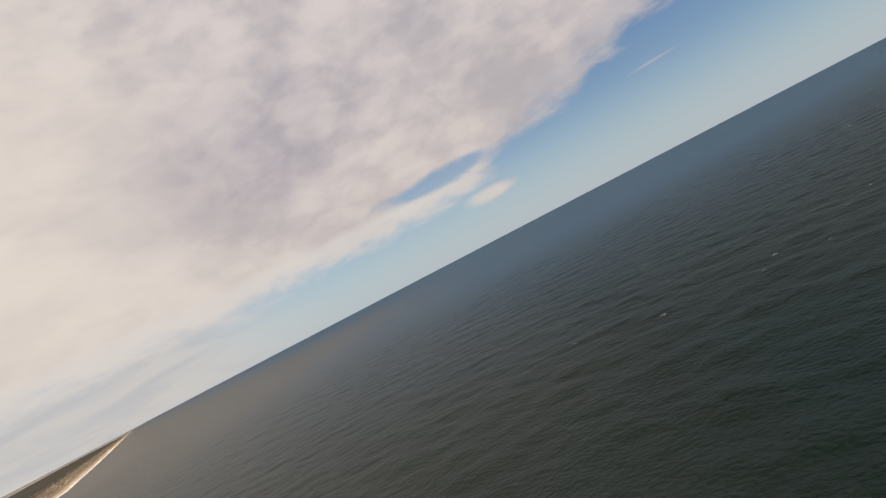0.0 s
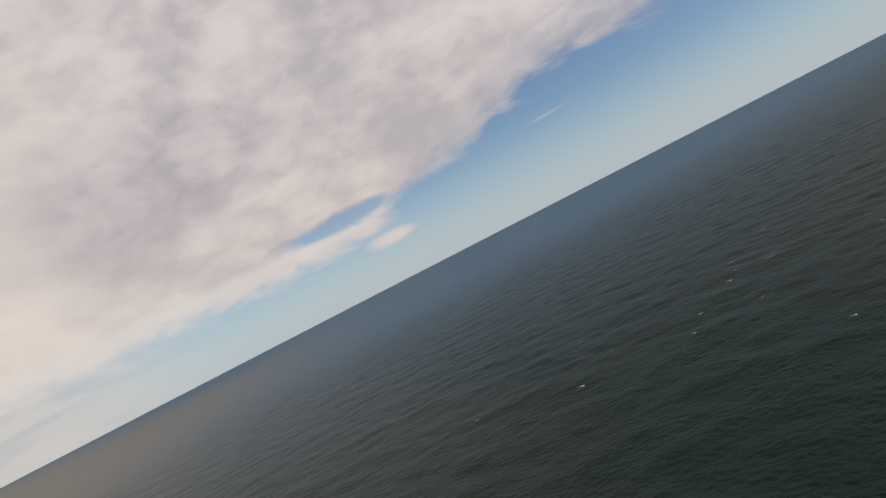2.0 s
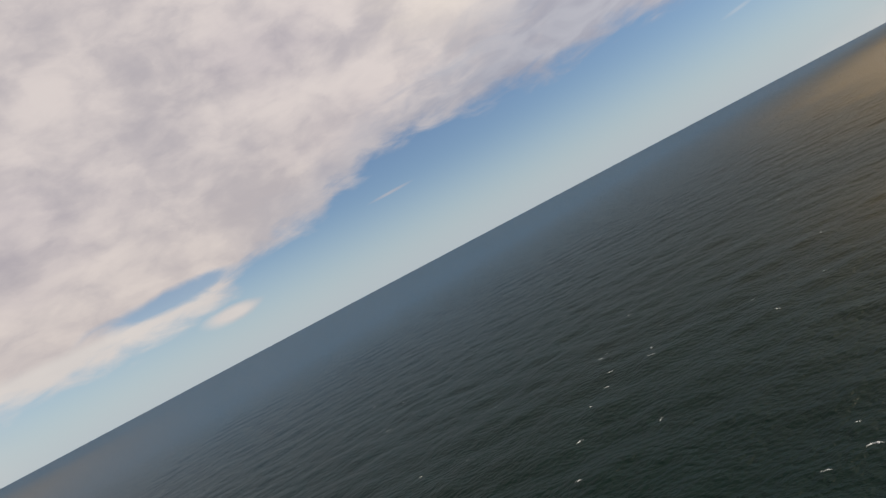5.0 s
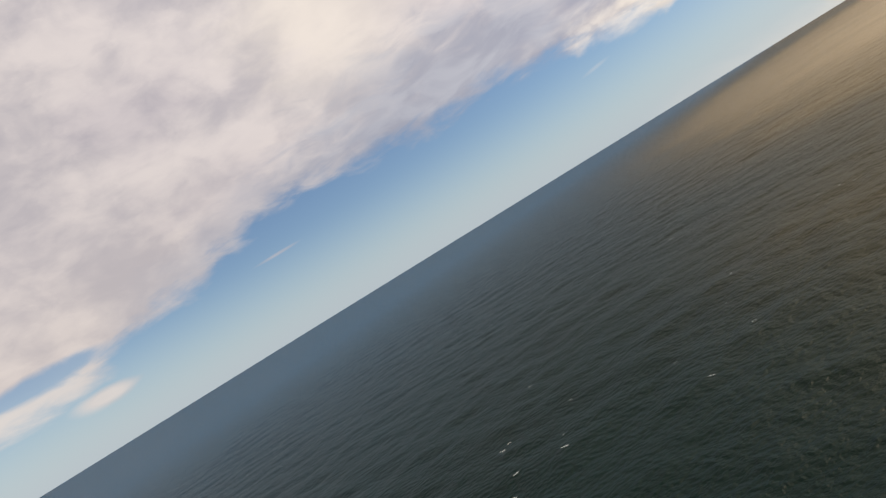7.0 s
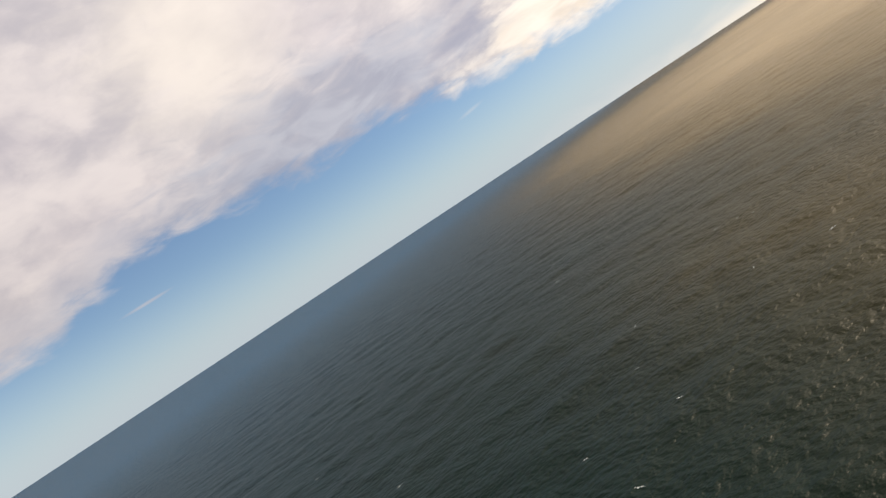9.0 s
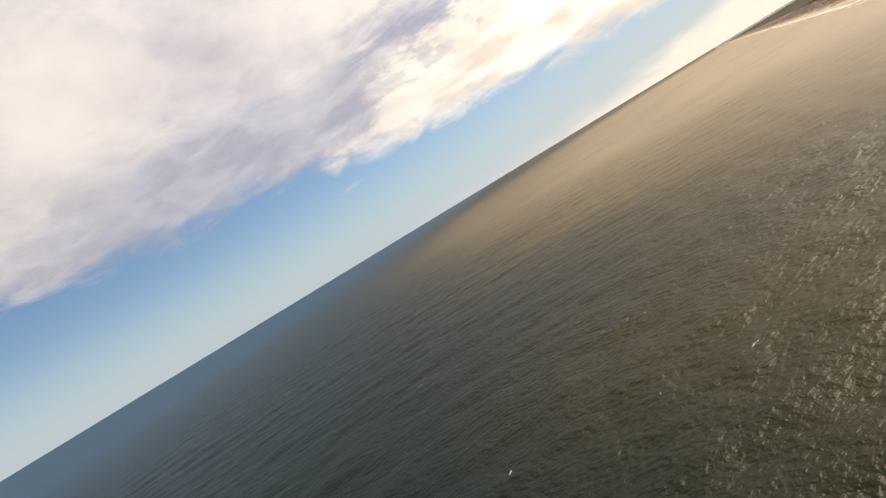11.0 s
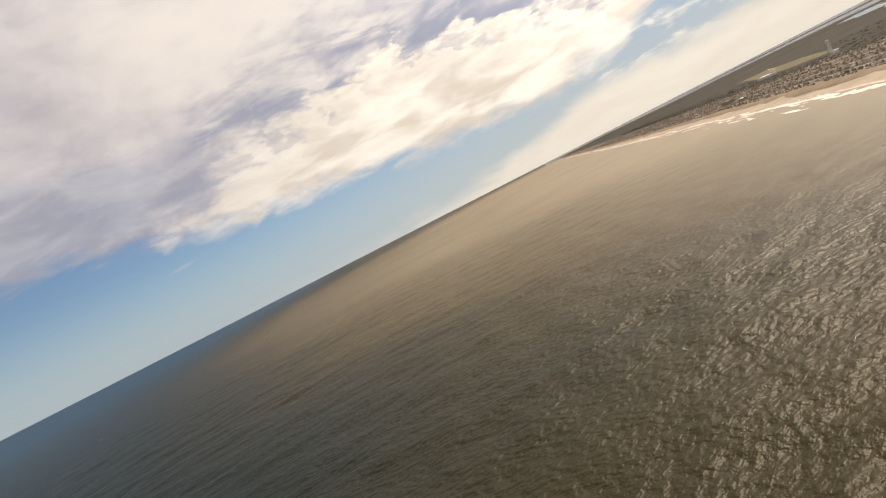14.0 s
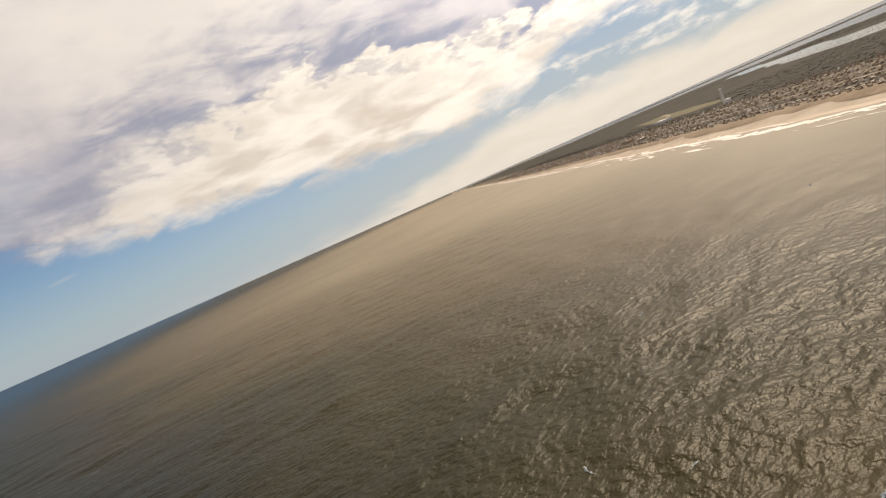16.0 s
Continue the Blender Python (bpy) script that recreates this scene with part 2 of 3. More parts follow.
    out = N.add("ShaderNodeOutputWorld")
    N.link(bg.outputs[0], out.inputs[0])


SKY_GAIN, SKY_DUST = (0.77, 0.79, 0.85), 0.1
CLOUD_GREY, CLOUD_PALE = (0.47, 0.435, 0.46), (0.70, 0.63, 0.61)
CLOUD_WARM_LO, CLOUD_WARM_HI = (0.53, 0.475, 0.465), (0.72, 0.635, 0.575)
CLOUD_HEAP_LO, CLOUD_HEAP_HI = (0.68, 0.58, 0.475), (0.95, 0.85, 0.73)
CLOUD_SHADE, CLOUD_THIN, CLOUD_LOW = (0.325, 0.325, 0.395), (0.42, 0.43, 0.49), (0.97, 0.85, 0.705)
SKY_VEIL, SKY_VEIL_HI = (0.545, 0.53, 0.535), (0.63, 0.595, 0.565)
SKY_HAZE, SKY_HAZE_SUN = (0.43, 0.52, 0.61), (0.58, 0.59, 0.58)
CLOUD_BRUISE = (0.80, 0.80, 0.86)
CLOUD_BRIGHT = (0.82, 0.73, 0.64)
CLOUD_HEAP_THIN = (0.70, 0.625, 0.57)
CLOUD_RIM = (0.52, 0.47, 0.45)
CLOUD_LOW_HI = (1.04, 0.92, 0.77)
CLOUD_LOW_FOOT = (0.93, 0.815, 0.68)
CLOUD_DUSK = (0.325, 0.335, 0.405)
SUN_GLOW = 4.0
CLOUD_GLOW, CLOUD_SCRAP = 0.42, (0.70, 0.66, 0.63)
build_world()

sun_data = bpy.data.lights.new("sun", "SUN")
sun_data.energy, sun_data.angle, sun_data.color = 4.7, radians(2.0), (1.0, 0.80, 0.56)
sun = new("sun", sun_data)
sun.matrix_world = look(SUN_WAY * 1000, (0, 0, 0))

# ---- the lie of the coast ----
CENTRE = np.array((190.0, 190.0))
NEAR, DEEP, EYE = 2400.0, 2290.0, 73.4


def ground(x, y, z=0.0):
    """A place on the plain. Past NEAR metres the distance is drawn in, so that the horizon lies within reach, and lifted to keep its line of sight."""
    x, y, z = np.asarray(x, float), np.asarray(y, float), np.asarray(z, float)
    dx, dy = x - CENTRE[0], y - CENTRE[1]
    d = np.maximum(np.hypot(dx, dy), 1e-6)
    far = np.maximum(d - NEAR, 0.0)
    r = np.minimum(d, NEAR) + far * DEEP / (far + DEEP)
    k = r / d
    return CENTRE[0] + dx * k, CENTRE[1] + dy * k, EYE * (1 - k) + z * k


COAST = [(-15900, 25000), (-6250, 9700), (-2960, 4540), (-1750, 2564), (-1384, 1921), (-1180, 1300), (-1050, 600), (-820, -20), (-350, -400), (200, -380), (560, -120),
         (760, 15), (900, 26), (1100, 22), (1400, 18), (1900, 14), (4000, 40), (9000, 150), (30000, 700)]


def smooth_line(pts, rounds=4):
    p = np.array(pts, float)
    for _ in range(rounds):
        a, b = p[:-1] * 0.75 + p[1:] * 0.25, p[:-1] * 0.25 + p[1:] * 0.75
        p = np.concatenate([p[:1], np.stack([a, b], 1).reshape(-1, 2), p[-1:]])
    return p


def resample(p, gap_of):
    """Even steps along a line, whose length grows with the distance."""
    out, i, left = [p[0]], 0, 0.0
    seg = np.hypot(*np.diff(p, axis=0).T)
    run = np.concatenate([[0], np.cumsum(seg)])
    s = 0.0
    while s < run[-1]:
        here = np.array((np.interp(s, run, p[:, 0]), np.interp(s, run, p[:, 1])))
        s += gap_of(np.hypot(*(here - CENTRE)))
        out.append(np.array((np.interp(s, run, p[:, 0]), np.interp(s, run, p[:, 1]))))
    return np.array(out)


SHORE = resample(smooth_line(COAST), lambda d: 6.0 if d < 2000 else 6.0 * (d / 2000) ** 2)
TAN = np.gradient(SHORE, axis=0)
TAN /= np.hypot(*TAN.T)[:, None]
INLAND = np.stack([TAN[:, 1], -TAN[:, 0]], 1)
if (INLAND[len(INLAND) // 2] @ (CENTRE - SHORE[len(SHORE) // 2])) > 0:
    INLAND = -INLAND


def along(i, off):
    """The place off metres inland of shore point i."""
    i = np.clip(i, 0, len(SHORE) - 1)
    lo = np.floor(i).astype(int)
    hi = np.minimum(lo + 1, len(SHORE) - 1)
    f = np.asarray(i - lo)[..., None]
    p, n = SHORE[lo] * (1 - f) + SHORE[hi] * f, INLAND[lo] * (1 - f) + INLAND[hi] * f
    return p + n * np.asarray(off)[..., None]


def shore_distance(x, y):
    """Distance to the shoreline, in coarse steps; negative inland of it."""
    keep = np.hypot(*(SHORE[::6] - CENTRE).T) < 26000
    near, inward = SHORE[::6][keep], INLAND[::6][keep]
    out = np.full(len(x), 1e9)
    for a in range(0, len(x), 20000):
        b = slice(a, a + 20000)
        dx, dy = x[b, None] - near[:, 0], y[b, None] - near[:, 1]
        q = dx ** 2 + dy ** 2
        k = q.argmin(1)
        r = np.arange(len(k))
        side = dx[r, k] * inward[k, 0] + dy[r, k] * inward[k, 1]
        out[b] = np.sqrt(q[r, k]) * np.where(side > 0, -1.0, 1.0)
    return out


# ---- materials ----
def material(name, base, rough=0.8, spec=0.3):
    m = bpy.data.materials.new(name)
    m.use_nodes = True
    N = Nodes(m.node_tree)
    b = m.node_tree.nodes["Principled BSDF"]
    b.inputs["Base Color"].default_value = (*base, 1)
    b.inputs["Roughness"].default_value = rough
    b.inputs["Specular IOR Level"].default_value = spec
    return m, N, b


def place(N):
    return N.add("ShaderNodeNewGeometry").outputs["Position"]


def bump(N, b, height, strength, distance):
    n = N.add("ShaderNodeBump", Strength=strength, Distance=distance)
    N.link(height, n.inputs["Height"])
    N.link(n.outputs[0], b.inputs["Normal"])


WIND = radians(38.0)  # the heading in which the waves run


def water_material():
    m, N, b = material("sea_water", (0.02, 0.03, 0.03), WATER_ROUGH, 0.12)
    at = place(N)
    rot = N.add("ShaderNodeMapping")
    rot.vector_type = "TEXTURE"
    rot.inputs["Rotation"].default_value = (0, 0, -WIND)
    rot.inputs["Scale"].default_value = (1.2, 1.0, 1.0)
    N.link(at, rot.inputs["Vector"])
    across = rot.outputs[0]
    big = N.noise(across, 0.105, 2, 0.5, 0.2)
    mid = N.noise(across, 0.42, 2, 0.5, 0.15)
    small = N.noise(across, 1.6, 2, 0.5, 0.2)
    height = N.math("ADD", N.math("MULTIPLY", mid, 1.15), N.math("ADD", N.math("MULTIPLY", small, 0.20), N.math("MULTIPLY", big, 1.9)))
    silt = N.add("ShaderNodeAttribute")
    silt.attribute_name = "silt"
    chop = N.add("ShaderNodeAttribute")
    chop.attribute_name = "chop"
    bump(N, b, N.math("MULTIPLY", N.math("MULTIPLY", height, chop.outputs["Fac"]), N.math("MULTIPLY_ADD", silt.outputs["Fac"], -0.8, 1.0)), 1.0, WATER_BUMP)
    s = N.math("MULTIPLY", silt.outputs["Fac"], N.math("MULTIPLY_ADD", N.noise(at, 0.004, 4, 0.6, 0.5), 0.9, 0.55), clamp=True)
    # paler, bluer open sea: distant sky reflection and haze put into the colour
    far_sheen = N.add("ShaderNodeAttribute")
    far_sheen.attribute_name = "far_sheen"
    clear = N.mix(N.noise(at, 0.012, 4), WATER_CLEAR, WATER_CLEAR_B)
    clear = N.mix(far_sheen.outputs["Fac"], clear, WATER_FAR_SHEEN)
    pale = N.add("ShaderNodeAttribute")
    pale.attribute_name = "west"
    clear = N.mix(pale.outputs["Fac"], clear, WATER_WEST)
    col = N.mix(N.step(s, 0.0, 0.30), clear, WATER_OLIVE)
    # dense silt turns pale tan: sunward haze and glare are mixed into its colour
    col = N.mix(N.step(s, 0.17, 1.0, smooth=False), col, WATER_SILT_HAZE)
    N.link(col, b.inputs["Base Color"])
    calm = N.add("ShaderNodeAttribute")
    calm.attribute_name = "calm"
    N.link(N.math("MULTIPLY_ADD", calm.outputs["Fac"], 0.22 - WATER_ROUGH, WATER_ROUGH), b.inputs["Roughness"])
    b.inputs["IOR"].default_value = WATER_IOR
    b.inputs["Specular IOR Level"].default_value = WATER_SPEC
    return m


WATER_ROUGH, WATER_BUMP, WATER_IOR, WATER_SPEC = 0.41, 0.85, 1.333, 0.165
WATER_OLIVE, WATER_WEST = (0.046, 0.033, 0.004), (0.064, 0.064, 0.057)
WATER_FAR_SHEEN = (0.006, 0.040, 0.082)
WATER_CLEAR, WATER_CLEAR_B, WATER_SILT_HAZE = (0.000, 0.0052, 0.0040), (0.000, 0.0078, 0.0060), (0.230, 0.183, 0.104)
WATER = water_material()


def patchy(name, colours, scale, fine, rough=0.9, lift=0.3, spec=0.2):
    """A ground surface of mixed colours at two scales."""
    m, N, b = material(name, colours[0], rough, spec)
    at = place(N)
    v = N.math("ADD", N.math("MULTIPLY", N.noise(at, scale, 4, 0.6, 0.4), 0.65), N.math("MULTIPLY", N.noise(at, fine, 5, 0.65), 0.35))
    n = len(colours)
    N.link(N.ramp(v, [(0.34 + 0.32 * i / max(n - 1, 1), c) for i, c in enumerate(colours)]), b.inputs["Base Color"])
    bump(N, b, N.noise(at, fine, 4), 0.6, lift)
    return m


SAND = patchy("beach_sand", [(0.28, 0.235, 0.175), (0.35, 0.298, 0.23), (0.42, 0.36, 0.285)], 0.02, 0.3)
WET_SAND = patchy("wet_sand", [(0.24, 0.175, 0.11), (0.31, 0.235, 0.15)], 0.02, 0.2, 0.6)
SCRUB = patchy("dune_scrub", [(0.050, 0.040, 0.025), (0.085, 0.066, 0.040), (0.062, 0.055, 0.030)], 0.03, 0.25)
MARSH = patchy("marsh_grass", [(0.033, 0.031, 0.026), (0.044, 0.041, 0.033), (0.058, 0.052, 0.040)], 0.006, 0.08, spec=0.06)
DUNE = patchy("dune_grass", [(0.13, 0.095, 0.058), (0.18, 0.135, 0.085), (0.24, 0.19, 0.125)], 0.03, 0.25)
FIELD = patchy("olive_field", [(0.075, 0.070, 0.032), (0.105, 0.095, 0.045), (0.13, 0.11, 0.055)], 0.01, 0.1)
ROADM = patchy("pale_asphalt", [(0.22, 0.19, 0.152), (0.29, 0.252, 0.205)], 0.05, 0.8)
FOAM = patchy("sea_foam", [(0.50, 0.465, 0.42), (0.76, 0.725, 0.67)], 0.3, 1.5, 0.7, 0.1)
FOLIAGE = patchy("dark_foliage", [(0.037, 0.035, 0.028), (0.049, 0.045, 0.036), (0.066, 0.059, 0.045)], 0.02, 0.3, 0.9, 0.3, 0.06)


# ---- mesh helpers ----
def mesh_object(name, verts, faces, mats, parent=None, index=None):
    me = bpy.data.meshes.new(name)
    me.from_pydata([tuple(v) for v in verts], [], [tuple(f) for f in faces])
    for m in mats:
        me.materials.append(m)
    if index is not None:
        me.polygons.foreach_set("material_index", index)
    me.update()
    ob = new(name, me)
    ob.parent = parent
    return ob


def grid_object(name, pts, mat, smooth=True):
    """A sheet through a rows x columns array of places."""
    r, c = pts.shape[:2]
    i = np.arange(r * c).reshape(r, c)
    q = np.stack([i[:-1, :-1], i[1:, :-1], i[1:, 1:], i[:-1, 1:]], -1).reshape(-1, 4)
    me = bpy.data.meshes.new(name)
    me.vertices.add(r * c)
    me.vertices.foreach_set("co", pts.reshape(-1, 3).astype(np.float32).ravel())
    me.loops.add(len(q) * 4)
    me.loops.foreach_set("vertex_index", q.astype(np.int32).ravel())
    me.polygons.add(len(q))
    me.polygons.foreach_set("loop_start", np.arange(0, len(q) * 4, 4, dtype=np.int32))
    me.polygons.foreach_set("loop_total", np.full(len(q), 4, dtype=np.int32))
    me.polygons.foreach_set("use_smooth", np.full(len(q), smooth))
    me.materials.append(mat)
    me.update(calc_edges=True)
    me.validate()
    return new(name, me)


# ---- the sea ----
RNG = np.random.default_rng(7)
WAVES = []
for _ in range(46):
    length = 11.0 * (1 + 5.0 * RNG.random() ** 2.2)
    head = WIND + RNG.normal(0, 0.75)
    WAVES.append((2 * math.pi / length * math.sin(head), 2 * math.pi / length * math.cos(head), RNG.random() * 6.283, length))


def swell(x, y, cell=2.5):
    z = np.zeros_like(x)
    for kx, ky, ph, length in WAVES:
        fade = np.clip((length / np.maximum(cell, 0.1) - 3.0) / 3.0, 0, 1)
        z += fade * 0.0036 * length ** 0.9 * np.sin(kx * x + ky * y + ph + 0.6 * np.sin(0.013 * x + ph * 3) + 0.6 * np.sin(0.011 * y + ph * 5))
    return z


def build_sea():
    rings = list(np.arange(0.0, 700.0, 2.3))
    while rings[-1] < NEAR + DEEP * 0.9994:
        rings.append(min(rings[-1] + max(2.3, rings[-1] * 0.004 * (1 + max(0, rings[-1] - 900) / 400)), NEAR + DEEP * 0.9995))
    rr = np.array(rings)
    far = np.maximum(rr - NEAR, 0)
    true = np.minimum(rr, NEAR) + far * DEEP / np.maximum(DEEP - far, 1e-3)
    th = np.linspace(0, 2 * math.pi, 1401)
    x = CENTRE[0] + true[:, None] * np.cos(th)
    y = CENTRE[1] + true[:, None] * np.sin(th)
    gx, gy, gz = ground(x, y, 0.0)
    cell = np.maximum(np.gradient(true)[:, None], true[:, None] * th[1]) + 0 * x
    near = true < 3000
    d = shore_distance(x[:, ::4].ravel(), y[:, ::4].ravel()).reshape(x[:, ::4].shape)
    d = np.stack([np.interp(np.arange(x.shape[1]), np.arange(0, x.shape[1], 4), row) for row in d])
    gz[near] += swell(x[near], y[near], cell[near]) * np.clip((d[near] - 20) / 300, 0.05, 1)
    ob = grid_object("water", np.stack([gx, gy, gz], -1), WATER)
    # brown water inshore of a slanting front, thickest along the beach and, with sunward haze painted in, far to the
    # east, and a thinner haze of silt off the western shore
    front = (PLUME_SLOPE * x + PLUME_Y - y) / math.hypot(PLUME_SLOPE, 1.0)
    reach = np.hypot(x - 250, y - 300)
    k = np.clip(front / (230.0 + 0.85 * np.minimum(reach, 4000)) + 0.46, 0, 1)
    out = np.clip((d - 600) / 2600, 0, 1)
    plume = k * k * (3 - 2 * k) * np.clip((x - 180) / 260, 0, 1) * (1 - 0.85 * out * out * (3 - 2 * out))
    # silt, with far glare painted in eastward and less near the eye
    thick = np.interp(x, (250, 450, 640), (0.27, 0.23, 0.15)) + 0.85 * np.clip((x - 570) / 1050, 0, 1) ** 0.95 + 0.22 * np.clip((260 - d) / 260, 0, 1) * np.clip((x - 400) / 400, 0, 1)
    west = np.clip(1.0 - (d - 40) / 3400, 0, 1) ** 1.2 * np.clip((100 - x) / 700, 0, 1)
    silt = plume * np.minimum(thick, 1.0) * np.clip((d + 150) / 100, 0, 1)
    at = ob.data.attributes.new("silt", "FLOAT", "POINT")
    at.data.foreach_set("value", silt.astype(np.float32).ravel())
    at = ob.data.attributes.new("west", "FLOAT", "POINT")
    at.data.foreach_set("value", west.astype(np.float32).ravel())
    # grows seaward of the brown front, where the far reflection is painted in
    at = ob.data.attributes.new("far_sheen", "FLOAT", "POINT")
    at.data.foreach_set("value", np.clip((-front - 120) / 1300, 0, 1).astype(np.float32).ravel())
    at = ob.data.attributes.new("chop", "FLOAT", "POINT")
    at.data.foreach_set("value", np.clip((d - 165) / 140, 0.12, 1).astype(np.float32).ravel())
    at = ob.data.attributes.new("calm", "FLOAT", "POINT")
    at.data.foreach_set("value", np.clip((-d - 300) / 100, 0, 1).astype(np.float32).ravel())
    tagged(ob, "choppy grey-green sea, brown with silt near the shore", "sea", kind="structure")
    return ob


PLUME_SLOPE, PLUME_Y = 0.40, 215.0
build_sea()

# ---- the land ----
I_ALL = np.arange(len(SHORE))


def by_x(idx, stops):
    """A value that changes along the shore: by x on the eastern reach, the last on the northern one."""
    x = np.where(SHORE[idx, 1] > 300, 5000.0, SHORE[idx, 0])
    return np.interp(x, [a for a, _ in stops], [b for _, b in stops])


def ragged(n, step, seed):
    """Smooth random numbers along the shore, one knot every few points."""
    rng = np.random.default_rng(seed)
    k = np.arange(0, n + step, step)
    return np.interp(np.arange(n), k, rng.normal(0, 1, len(k)))


WIDTH = by_x(I_ALL, [(900, 900), (2000, 1650), (3000, 2100), (6000, 3000), (9000, 3500)]) + 25 * ragged(len(SHORE), 12, 11)


def sheet(name, offs, heights, mat, label, category, wob=0.0, seed=1):
    w = ragged(len(SHORE), 7, seed) * wob
    cols = []
    for o, h in zip(offs, heights):
        p = along(I_ALL.astype(float), o + w)
        cols.append(np.stack(ground(p[:, 0], p[:, 1], h + 0 * I_ALL), -1))
    return tagged(grid_object(name, np.stack(cols, 1), mat), label, category, kind="structure")


sheet("beach", [-14, 6, 18, 29, 37], [-1.2, 0.35, 1.3, 2.4, 3.4], SAND, "wide pale sand beach along the sea", "beach", 3.0, 3)
sheet("wet_beach", [-8, 6, 14], [-0.68, 0.42, 0.84], WET_SAND, "dark wet sand along the wash of the waves", "beach", 3.0, 3)
sheet("dune", [26, 32, 44, 68], [2.15, 3.6, 4.4, 2.9], DUNE, "low dune with dry grass behind the beach", "dune", 3.0, 4)
sheet("ground", [62, 90, 290, WIDTH * 0.8, WIDTH - 18, WIDTH], [3.0, 3.1, 2.8, 1.8, 1.2, -1.5], MARSH, "dark scrubby ground of the barrier island", "ground", 0.0, 5)
sheet("far_shore", [6600, 6700, 7600, 9000], [-1, 4, 6, 6], MARSH, "dark low mainland across the sound", "ground", 150.0, 6)

sheet("town_ground", [70, 110, 180, 246], [3.02, 3.11, 3.05, 2.96], SCRUB, "sandy scrub ground between the houses", "ground", 2.0, 15)
for off, wide in ((84, 5), (124, 4.5), (166, 4.5), (208, 5)):
    sheet("road", [off - wide / 2, off + wide / 2], [3.16, 3.16], ROADM, "pale worn street behind the beach houses", "road", 0.0, 7)
sheet("path", [73, 77], [3.12, 3.12], SAND, "sandy track along the back of the dune", "path", 2.0, 17)


def shore_index(x):
    """The shore point at x on the eastern reach."""
    east = np.where((SHORE[:, 0] > 560) & (SHORE[:, 1] < 200))[0]
    return float(np.interp(x, SHORE[east, 0], east))


def creek(name, pts, half, mat, label):
    """A winding band of still water or sand that lies in the ground."""
    c = smooth_line(pts, 3)
    t = np.gradient(c, axis=0)
    t /= np.hypot(*t.T)[:, None]
    n = np.stack([-t[:, 1], t[:, 0]], 1)
    k = np.sin(np.linspace(0, math.pi, len(c)))[:, None] ** 0.5 * half * (1 + 0.25 * ragged(len(c), 3, 5)[:, None])
    cols = [np.stack(ground(*(c + n * k * s).T, 3.4 + 0 * c[:, 0]), -1) for s in (-1, 0, 1)]
    return tagged(grid_object(name, np.stack(cols, 1), mat), label, "creek", kind="structure")


STILL, still_n, still_b = material("still_water", (0.05, 0.055, 0.05), 0.08, 0.5)
bump(still_n, still_b, still_n.noise(place(still_n), 0.6, 3), 0.25, 0.2)
creek("creek", [(1300, -760), (2000, -930), (2825, -1130), (3800, -1450), (5300, -1980), (6000, -2250)], 150, STILL, "wide bright tidal creek between dark marsh islands")
creek("sand_flat", [(2250, -330), (2700, -520), (3100, -610), (3600, -640)], 8, SAND, "pale sandy track through the marsh")
creek("field", [(1900, -350), (2400, -430), (2900, -520), (3500, -640), (4200, -760)], 55, FIELD, "open olive field behind the houses")

# ---- surf ----


def foam_band(verts, faces, lo, hi, base, half, gap, seed, lift=0.28, rough=1.0):
    """Ragged bands of white water along the shore, with gaps between them."""
    idx = np.arange(lo, hi, 0.5)
    n = len(idx)
    off = base + 5 * ragged(n, 40, seed) + 2.0 * ragged(n, 9, seed + 1) + 0.4 * ragged(n, 2, seed + 5)
    w = half * (1 + rough * 0.7 * ragged(n, 18, seed + 2) + 0.45 * ragged(n, 4, seed + 3) + 0.16 * ragged(n, 1, seed + 4)) - gap
    run = []
    for j in range(n + 1):
        if j < n and w[j] > 0.4:
            run.append(j)
            continue
        if len(run) > 2:
            r = np.array(run)
            ww = w[r] * np.minimum(1, np.minimum(np.arange(len(r)), np.arange(len(r))[::-1]) / 3.0)
            start = len(verts)
            for s, h in ((-1.0, -0.25), (-0.6, 0.8), (0.1, 0.6), (1.0, -0.1)):
                p = along(idx[r], off[r] + s * ww)
                z = 0.16 + 0.45 * lift * h + 0.012 * np.maximum(off[r] + 8, 0) + 0.04 * ragged(len(r), 1, seed + j)
                verts.extend(np.stack(ground(p[:, 0], p[:, 1], z), -1).tolist())
            m = len(r)
            for c in range(3):
                for k in range(m - 1):
                    a = start + c * m + k
                    faces.append((a, a + 1, a + m + 1, a + m))
        run = []


fv, ff = [], []
L = len(SHORE)
foam_band(fv, ff, 0, L, -5, 3.2, -0.5, 21, 0.3, 0.35)
foam_band(fv, ff, 0, L, -14, 1.9, 0.8, 81, 0.25, 0.9)
foam_band(fv, ff, 0, L, -22, 1.7, 1.5, 31)
foam_band(fv, ff, 0, L, 3, 1.4, 0.5, 41, 0.2, 0.7)
foam_band(fv, ff, 0, L, -40, 2.0, 3.6, 51)
foam_band(fv, ff, int(shore_index(1010)), int(shore_index(1330)), -32, 1.5, 0.9, 61)
foam_band(fv, ff, int(shore_index(780)), int(shore_index(900)), -30, 1.6, 0.8, 71)
north = int(np.where(SHORE[:, 1] > 900)[0].max())
foam_band(fv, ff, 0, north, -17, 8.0, -1.0, 91, 0.3, 0.3)
surf = mesh_object("surf", fv, ff, [FOAM])
tagged(surf, "white breaking surf along the beach", "surf", kind="stuff")

# ---- whitecaps ----


